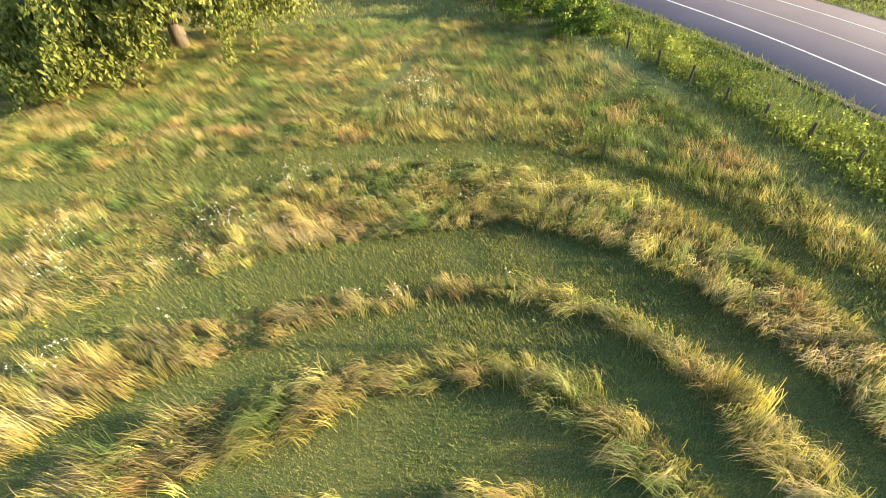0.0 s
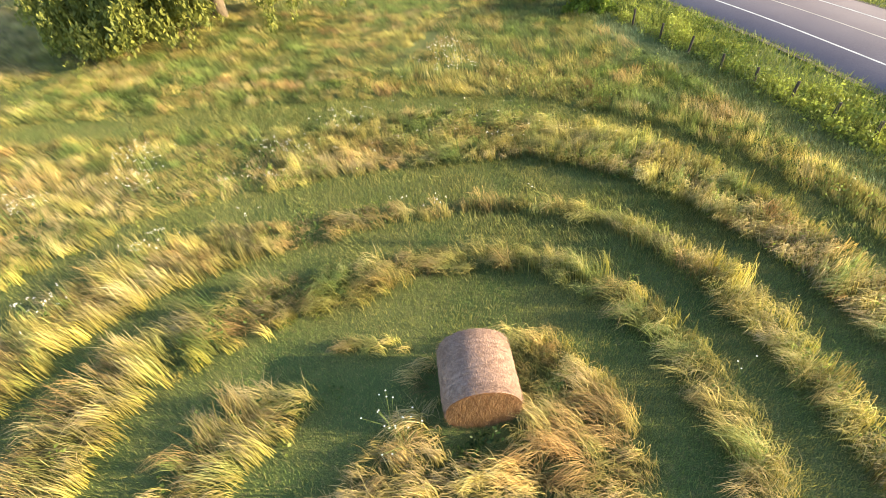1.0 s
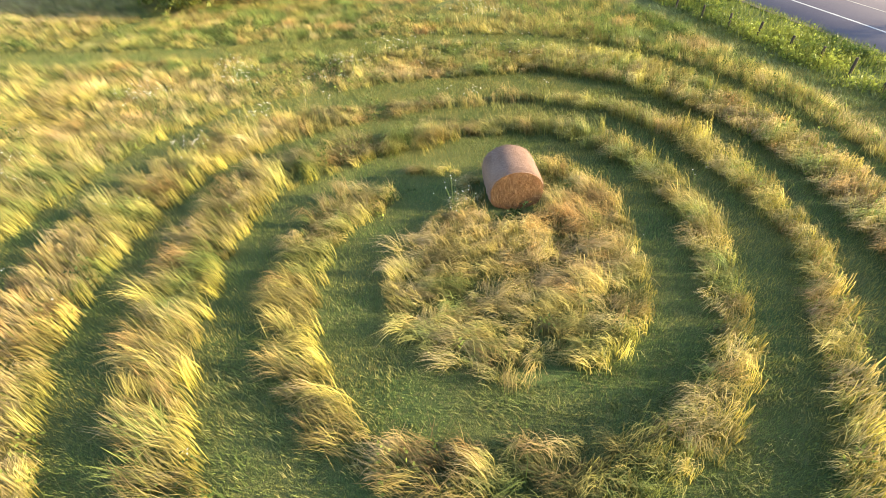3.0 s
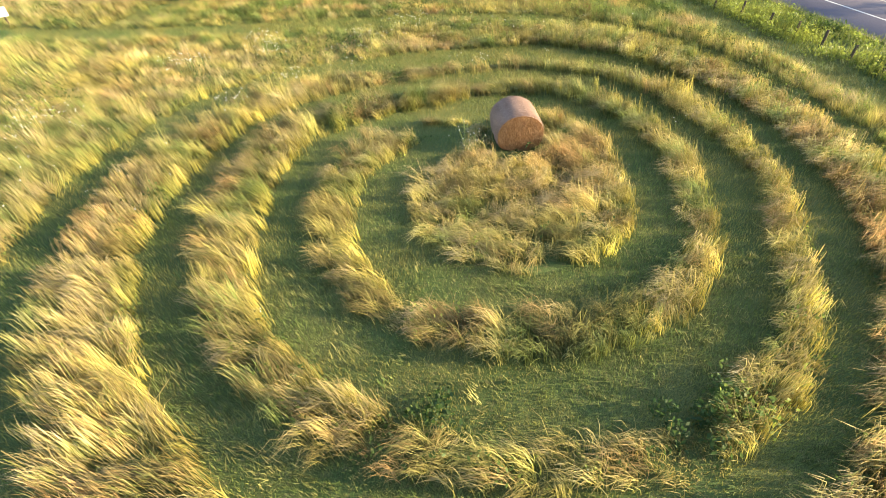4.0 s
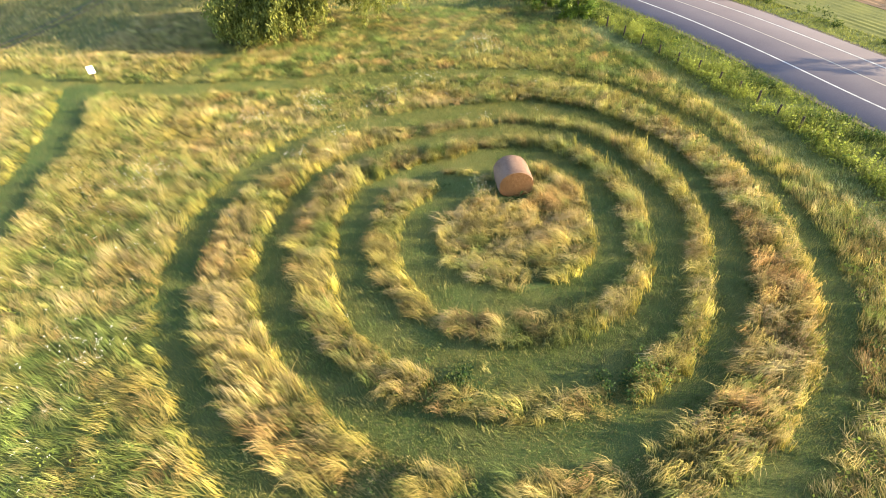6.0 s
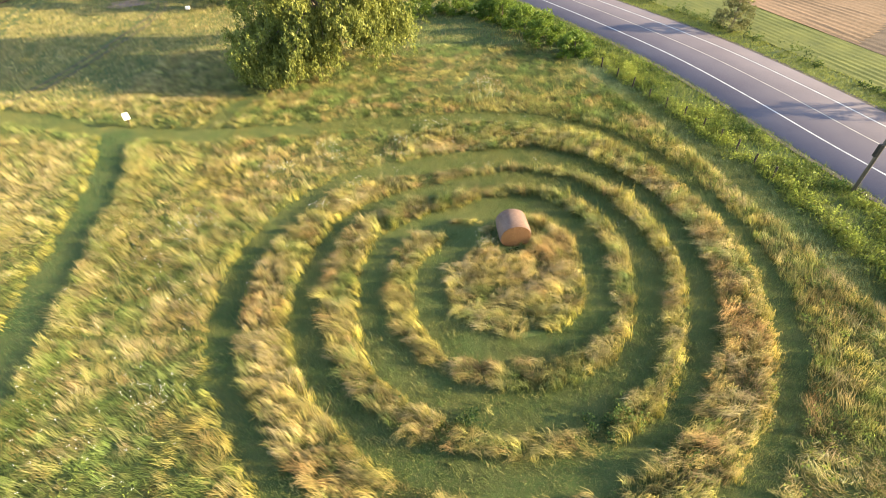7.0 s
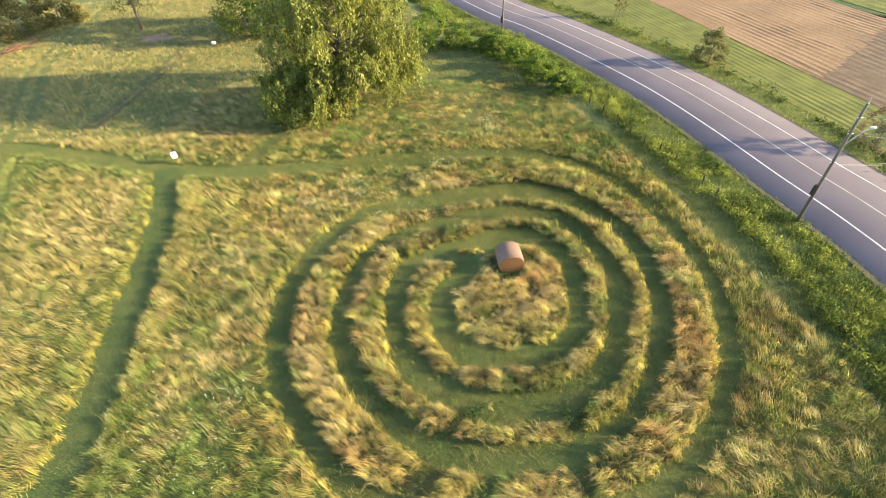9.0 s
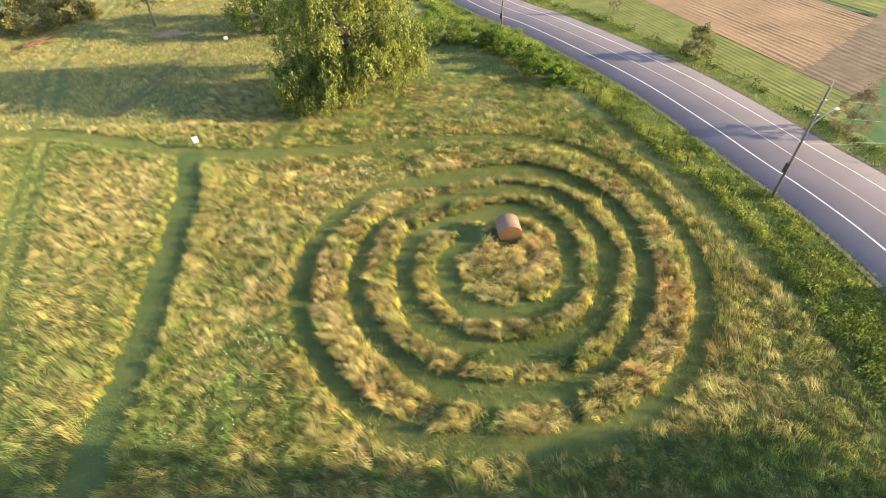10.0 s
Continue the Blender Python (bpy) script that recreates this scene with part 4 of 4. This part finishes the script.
for k, (px, py, hh, rr) in enumerate(((-61.5, 45.5, 5, 4.0), (-68, 41, 5, 4.2), (-58.5, 51, 4.5, 3.6))):
    tree("shrub", (px, py), hh, rr, 0.4, 6000, 0.17, 0.12, (0.27, 0.24, 0.08), (0.08, 0.085, 0.03), "rounded olive-green shrub at the edge of the meadow", 10 + k, 40, category="shrub")
for k, (px, py, hh, rr) in enumerate(((-3, 36, 2.4, 2.4), (1.5, 36, 2.2, 2.2), (5, 33.5, 1.8, 1.8), (10, 25.5, 2.3, 2.0), (8.2, 29, 2.4, 2.1), (12, 21.8, 1.9, 1.7), (6.4, 32.5, 2.3, 2.0), (-2, 43, 2.6, 2.6))):
    tree("shrub", (px, py), hh, rr, 0.1, 5000, 0.10, 0.06, (0.20, 0.27, 0.04), (0.06, 0.11, 0.02), "bright green roadside shrub above the weeds", 20 + k, 36, category="shrub")
tree("bush", (28.9, 28.2), 3.4, 1.8, 0.4, 4200, 0.09, 0.12, (0.24, 0.23, 0.09), (0.07, 0.08, 0.03), "small dark round bush beyond the road", 31, 50, category="bush")
tree("sapling", (23.8, 45.6), 3.2, 0.9, 0.8, 1300, 0.065, 0.06, (0.20, 0.17, 0.07), (0.07, 0.065, 0.025), "small brownish sapling beyond the road", 32, 45, category="sapling")
tree("bush", (34.4, 9.4), 4.0, 1.5, 0.5, 6500, 0.05, 0.06, (0.22, 0.165, 0.10), (0.085, 0.07, 0.038), "thin brownish bush at the field corner", 33, 64, category="bush")
# unseen trees beyond the road, added to shade the meadow's south end
for k in range(4):
    tree("tree", (40 + 3 * (k % 2), -28 - 8 * k), 21, 8.2, 0.6, 12000, 0.5, 0.4, LIT, DIM, "leafy tree of an unseen row added beyond the road", 40 + k, 50)

# ---- round bale ----
bale = new("hay_bale")
bale.location, bale.rotation_euler, bale.scale = (3.97, -3.3, 0), (0, 0, radians(6)), (0.97, 0.94, 0.80)
R, L = 0.80, 1.55


def bale_outline(a, r):
    """The sagging round of the bale: full above, squarer and flat below."""
    c, q = math.cos(a), math.sin(a)
    if q >= 0:
        return c * r, R * 0.94 + q * r
    return math.copysign(abs(c) ** 0.45, c) * r, max(R * 0.94 - abs(q) ** 0.6 * r * 0.95, 0.0)


bm = bmesh.new()
rings = []
for j in range(25):
    v = j / 24 * 2 - 1
    ring = []
    for k in range(72):
        a = 2 * math.pi * k / 72
        rr = R * (1 - 0.05 * abs(v) ** 6) + 0.018 * noise.noise((math.cos(a) * 4, math.sin(a) * 4, v * 9)) + 0.012 * math.sin(v * 34 + noise.noise((a * 2, v, 1)))
        xx, zz = bale_outline(a, rr)
        ring.append(bm.verts.new((xx, v * L / 2, zz)))
    rings.append(ring)
for a, b in zip(rings[:-1], rings[1:]):
    for k in range(72):
        bm.faces.new((a[k], b[k], b[(k + 1) % 72], a[(k + 1) % 72]))
part("wrapped_side", bm, M_bale, bale, "sun-bleached pinkish tan hay side", True)
for sgn in (-1, 1):
    bm = bmesh.new()
    prev = None
    for q in range(9):
        f = 1 - q / 8.5
        ring = []
        for k in range(72):
            a = 2 * math.pi * k / 72
            rr = R * 0.95 * f
            bulge = 0.05 * (1 - f * f) + 0.02 * noise.noise((math.cos(a) * rr * 9, math.sin(a) * rr * 9, sgn * 3.0)) * (q > 0)
            xx, zz = bale_outline(a, rr)
            ring.append(bm.verts.new((xx, sgn * (L / 2 + bulge), zz)))
        if prev:
            for k in range(72):
                f4 = (prev[k], prev[(k + 1) % 72], ring[(k + 1) % 72], ring[k])
                bm.faces.new(f4 if sgn < 0 else f4[::-1])
        prev = ring
    bm.faces.new(prev if sgn < 0 else prev[::-1])
    part("end_face", bm, M_bale_end, bale, "reddish brown cut end of rolled hay", True)
# loose straws lying on the bale
n = 5200
a = rng.uniform(-0.35, math.pi + 0.35, n)
v = rng.uniform(-0.5, 0.5, n) * L
rr = R * (1 + rng.uniform(-0.015, 0.012, n))
p = np.stack([np.cos(a) * rr, v, R * 0.94 + np.sin(a) * rr], 1)
tang = np.stack([-np.sin(a), rng.normal(0, 0.5, n), np.cos(a)], 1) * rng.choice([-1, 1], n)[:, None]
tang /= np.linalg.norm(tang, axis=1)[:, None]
out = np.stack([np.cos(a), 0 * a, np.sin(a)], 1)
acr = np.cross(tang, out) * rng.uniform(0.002, 0.006, n)[:, None]
ln = rng.uniform(0.04, 0.16, n)[:, None]
co = np.stack([p - acr, p + acr, p + tang * ln + out * rng.uniform(-0.005, 0.022, n)[:, None]], 1)
tone = mix(np.array([[0.16, 0.10, 0.08]]), np.array([[0.42, 0.30, 0.23]]), rng.random(n) ** 1.3)
straws = new("loose_straw", raw_mesh("loose_straw", co.reshape(-1, 3), np.arange(3 * n), np.arange(n) * 3, M_grass, np.repeat(tone, 3, 0)))
n = 5200
q = np.sqrt(rng.random(n)) * R * 0.95
a = rng.uniform(0, 6.283, n)
p = np.stack([np.cos(a) * q, -L / 2 - 0.05 * (1 - (q / R) ** 2) - 0.004, np.maximum(R * 0.94 + np.sin(a) * q, 0.02)], 1)
d = rng.normal(0, 1, (n, 3)) * np.array([0.9, 0.35, 1.2]) - np.array([0, 0.35, 1.0])
d /= np.linalg.norm(d, axis=1)[:, None]
w = np.cross(d, np.array([0, 1.0, 0])) * rng.uniform(0.002, 0.006, n)[:, None]
co = np.stack([p - w, p + w, p + d * rng.uniform(0.05, 0.22, n)[:, None]], 1)
tone = mix(np.array([[0.17, 0.085, 0.035]]), np.array([[0.50, 0.31, 0.15]]), rng.random(n) ** 1.3)
ends = new("loose_straw", raw_mesh("loose_straw", co.reshape(-1, 3), np.arange(3 * n), np.arange(n) * 3, M_grass, np.repeat(tone, 3, 0)))
for ob in (straws, ends):
    ob.parent = bale
    tagged(ob, kind="stuff")
tagged(bale, "round bale of pinkish brown hay standing on the mown grass", "hay bale")

# ---- fence posts ----


def fence_post(px, py, h, lean):
    bm = bmesh.new()
    limb(bm, [(0, 0, -0.2), (lean * 0.5, 0.01, h * 0.5), (lean, 0.02, h - 0.03), (lean, 0.02, h)], 0.065, 0.055, 8)
    ob = mesh_object("fence_post", bm, M_post)
    ob.location = (px, py, 0)
    return tagged(ob, "dark weathered wooden fence post among green weeds", "fence post", "fence posts")


for k, (px, py) in enumerate(((14.64, 16.82), (15.3, 14.74), (16.01, 12.81), (16.71, 11.11), (17.4, 9.5), (18.1, 7.9), (18.6, 6.3), (19.0, 4.8), (19.35, 3.28), (19.7, 1.7), (13.9, 19.0), (12.9, 21.4))):
    fence_post(px, py, 0.74 + 0.08 * math.sin(k * 2.1), 0.05 * math.sin(k * 1.7))

# ---- utility poles ----


def utility_pole(px, py, h, lamp):
    root = new("utility_pole")
    root.location = (px, py, 0)
    bm = bmesh.new()
    limb(bm, [(0, 0, -0.3), (0.01, 0, h * 0.5), (0, 0.01, h)], 0.105, 0.07, 12)
    part("shaft", bm, M_pole, root, "", True)
    bm = bmesh.new()
    bmesh.ops.create_cube(bm, size=1, matrix=Matrix.LocRotScale((-0.16, -0.05, 2.6), None, (0.16, 0.2, 0.7)))
    bmesh.ops.bevel(bm, geom=bm.edges[:], offset=0.02, segments=2)
    part("meter_box", bm, M_dark, root, "dark metal box strapped to the shaft")
    bm = bmesh.new()
    limb(bm, [(0, 0, h), (0, 0, h + 0.12), (0, 0, h + 0.35)], 0.04, 0.03, 8)
    part("pole_top_pin", bm, M_metal, root, "pale metal insulator pin")
    if lamp:
        bm = bmesh.new()
        limb(bm, [(0.05, 0, h * 0.69), (0.4, 0, h * 0.75), (0.75, 0, h * 0.80), (1.0, 0, h * 0.82)], 0.045, 0.035, 8)
        part("lamp_arm", bm, M_metal, root, "pale curved steel arm", True)
        bm = bmesh.new()
        bmesh.ops.create_uvsphere(bm, u_segments=14, v_segments=8, radius=0.13, matrix=Matrix.LocRotScale((1.12, 0, h * 0.825), None, (1.5, 0.8, 0.6)))
        part("lamp_head", bm, M_white, root, "white street lamp head", True)
    for k, zz in enumerate((h * 0.9, h * 0.78, h * 0.55)):
        bm = bmesh.new()
        limb(bm, [(-0.12, 0, zz), (0.1, 0, zz), (0.2, 0, zz)], 0.03, 0.04, 8)
        part("insulator", bm, M_white, root, "small white insulator")
    return tagged(root, "tall weathered wooden utility pole beside the road", "utility pole", "utility poles")


utility_pole(23.5, 0.3, 8.3, True)
utility_pole(6.9, 37.0, 11.0, False)


def wire(a, b, sag, r=0.007):
    bm = bmesh.new()
    a, b = Vector(a), Vector(b)
    limb(bm, [a.lerp(b, t / 16) - Vector((0, 0, sag * 4 * (t / 16) * (1 - t / 16))) for t in range(17)], r, r, 5)
    return tagged(mesh_object("power_line", bm, M_wire), "thin pale power line hung from the pole", "power line", "power lines")


for z0, z1, yy in ((7.5, 6.0, -3), (6.4, 5.0, -2.5), (4.4, 4.9, 3.0), (4.3, 4.5, 3.4)):
    wire((23.7, 0.3, z0), (62, yy, z1), 0.6)

# ---- board and box ----
sign = new("sign_board")
sign.location, sign.rotation_euler = (-22.6, 9.6, 0), (0, 0, radians(38))
bm = bmesh.new()
bmesh.ops.create_cube(bm, size=1, matrix=Matrix.LocRotScale((0, 0, 0.75), Euler((radians(-35), 0, 0)), (0.42, 0.03, 0.50)))
bmesh.ops.bevel(bm, geom=bm.edges[:], offset=0.008, segments=2)
part("board", bm, M_white, sign, "plain white tilted board")
bm = bmesh.new()
limb(bm, [(0, 0.02, -0.2), (0, 0.02, 0.3), (0, 0.02, 0.72)], 0.045, 0.04, 8)
part("post", bm, M_post, sign)
tagged(sign, "small white tilted board on a short post beside the path", "sign")
box = new("white_box")
box.location = (-30.1, 38.2, 0)
bm = bmesh.new()
bmesh.ops.create_cube(bm, size=1, matrix=Matrix.LocRotScale((0, 0, 0.5), None, (0.42, 0.34, 0.3)))
bmesh.ops.bevel(bm, geom=bm.edges[:], offset=0.03, segments=2)
part("case", bm, M_white, box)
bm = bmesh.new()
limb(bm, [(0, 0, -0.1), (0, 0, 0.2), (0, 0, 0.4)], 0.06, 0.06, 8)
part("stand", bm, M_post, box)
tagged(box, "small white box on a stand under the trees", "box")


def brush_pile(px, py, turn):
    """Cut branches thrown together."""
    r = np.random.default_rng(77)
    root = new("brush_pile")
    root.location, root.rotation_euler = (px, py, 0), (0, 0, turn)
    for k in range(26):
        a, z, ln = r.normal(0, 0.45), r.uniform(0.04, 0.7), r.uniform(1.4, 3.2)
        o = Vector((r.normal(0, 2.2), r.normal(0, 0.6), z))
        d = Vector((math.cos(a), math.sin(a), r.normal(0, 0.12)))
        bm = bmesh.new()
        limb(bm, [tuple(o - d * ln / 2), tuple(o + Vector((0, 0, r.normal(0, 0.08)))), tuple(o + d * ln / 2)], r.uniform(0.03, 0.09), 0.02, 6)
        part("branch", bm, M_cut, root)
    return tagged(root, "low pile of cut reddish-brown branches beside shrubs", "brush pile")


M_cut = mottled("cut_branch_wood", (0.06, 0.03, 0.02), (0.16, 0.09, 0.06), 4, 0.9, 7, 0.4)
brush_pile(-56.6, 39, radians(75))

# unseen scrub beyond the road, added to throw shade on the verge
for k in range(1, 3):
    tree("shrub", (38.5, -6.5 - 4.5 * k), 4.6, 2.6, 0.3, 3500, 0.22, 0.1, LIT, DIM, "leafy shrub of an unseen row added beyond the road", 50 + k, 30, category="shrub")

# ---- leafy herbs among the grass ----
x, y = spread_points(-30, 19, -22, 13.5, 6)
e, _, _ = labyrinth(x, y)
s = (e > 0.05) & (mown_mask(x, y) > 0.1) & (road_offset(x, y) < -7) & (fbm(x, y, 4.0, 41) + 0.17 * smooth(5, 10, x) + 0.12 * smooth(3, 9, y) - 0.08 * smooth(-13, -16, x) + 0.14 * smooth(-17, -19, y) * smooth(4, 9, x) + rng.normal(0, 0.05, len(x)) > 0.56)
weeds("meadow_herbs", x[s], y[s], 14, 0.55, "small leafy green herbs among the standing grass", (0.24, 0.29, 0.06), (0.06, 0.10, 0.025), 0.04, "herbs")

# dark leafy plants in the trodden gaps of the southern bands
px, py = [], []
for cx, cy, sp, n in ((1.4, -13.5, 0.30, 12), (5.9, -13.8, 0.35, 10), (6.8, -13.4, 0.35, 22), (7.2, -13.0, 0.3, 12), (3.8, -4.55, 0.3, 10), (5.6, -3.3, 0.15, 4)):
    px.append(rng.normal(cx, sp, n))
    py.append(rng.normal(cy, sp * 0.7, n))
weeds("gap_weeds", np.concatenate(px), np.concatenate(py), 22, 0.4, "dark green leafy plants in the trodden gaps", (0.14, 0.20, 0.05), (0.035, 0.07, 0.02), 0.05, "weeds")

# ---- wildflowers ----
fl = []
for cx, cy, sp, n in ((-9.6, 2.7, 0.6, 30), (-12.9, -2.5, 0.9, 40), (-7.3, 5.7, 0.5, 25), (-4.8, 1.7, 0.45, 60), (-6.5, -1.2, 0.4, 20), (-1.7, 3.5, 0.5, 35), (-10.0, -12.5, 0.6, 25), (-1.7, -11.5, 0.3, 12), (-6.5, 4.0, 0.5, 25), (-5.1, 1.0, 0.35, 35), (-2.4, 2.8, 0.5, 30), (-2.2, 5.9, 0.6, 25), (-0.4, 8.1, 0.8, 25), (3.8, 13.1, 0.9, 35), (2.5, 3.6, 0.5, 20), (3.1, 2.3, 0.4, 18), (6.5, 3.6, 0.5, 14), (-12.4, -5.9, 3, 50), (-13.6, -13.6, 2, 45), (-11.2, -16.6, 1.5, 22), (2.9, 5.9, 4, 50), (-23.6, -5.7, 4, 60), (-5.6, 1.5, 0.5, 45), (3.0, 3.7, 0.35, 30), (2.9, 1.8, 0.3, 20), (3.6, 14.8, 0.6, 40), (-3.3, 3.3, 0.5, 20), (-2.1, 3.8, 0.5, 25), (-0.9, 9.4, 0.4, 15)):
    n = n * 3 // 2
    fl.append(np.stack([rng.normal(cx, sp, n), rng.normal(cy, sp * 0.7, n)], 1))
fl = np.vstack(fl)
e, _, _ = labyrinth(fl[:, 0], fl[:, 1])
fl = fl[(e > 0.06) & (mown_mask(fl[:, 0], fl[:, 1]) > 0.0)]
n = len(fl)
tops, sway = rng.uniform(0.5, 0.85, n), rng.uniform(0, 0.12, n)
turn = rng.uniform(2.2, 4.2, n)
stalk = np.tile(np.array([[0.16, 0.20, 0.06]]), (n, 1))
me = blade_mesh("wildflowers", fl[:, 0], fl[:, 1], turn, sway, tops, np.full(n, 0.014), stalk * 0.8, stalk, 0.0)
flowers = tagged(new("wildflowers", me), "scattered flat white wild carrot flowers in the grass", "wildflowers", kind="stuff")
heads = np.repeat(np.c_[fl[:, 0] + np.cos(turn) * sway, fl[:, 1] + np.sin(turn) * sway, tops], 4, 0)
heads = heads + rng.normal(0, 1, heads.shape) * np.array([0.028, 0.028, 0.008])
me = leaf_mesh("flower_head", heads, rng.uniform(0.016, 0.028, len(heads)), np.full((len(heads), 3), 0.8) * np.array([1, 0.98, 0.88]), M_petal, 2.0)
umbels = tagged(new("flower_head", me), "flat white flower heads", kind="stuff")
umbels.parent = flowers


def flower_plant(px, py, tall, stems, seed):
    r = np.random.default_rng(seed)
    root = new("wild_carrot")
    root.location = (px, py, 0)
    for k in range(stems):
        a, s = r.uniform(0, 6.28), r.uniform(0.15, 0.55)
        t = Vector((math.cos(a) * s, math.sin(a) * s, tall * r.uniform(0.6, 1.0)))
        bm = bmesh.new()
        limb(bm, [(0, 0, -0.03), (t.x * 0.35, t.y * 0.35, t.z * 0.55), tuple(t)], 0.008, 0.004, 5)
        stem = part("stem", bm, M_leafy, root)
        bm = bmesh.new()
        bmesh.ops.create_cone(bm, cap_ends=True, segments=9, radius1=0.008, radius2=0.018, depth=0.016, matrix=Matrix.Translation(t))
        part("flower_head", bm, M_flower, stem, "flat white flower head")
    return tagged(root, "wild carrot plant with small white flower heads", "wildflower")


M_flower = mottled("white_umbel", (0.40, 0.42, 0.33), (0.68, 0.68, 0.60), 30, 0.8, 6, 0.3)
M_leafy = mottled("green_stem", (0.07, 0.11, 0.03), (0.16, 0.20, 0.06), 6, 0.7, 6, 0.1)
flower_plant(2.25, -4.15, 1.0, 12, 1)
flower_plant(2.55, -4.5, 0.8, 7, 2)
flower_plant(9.5, -3.1, 0.7, 3, 3)
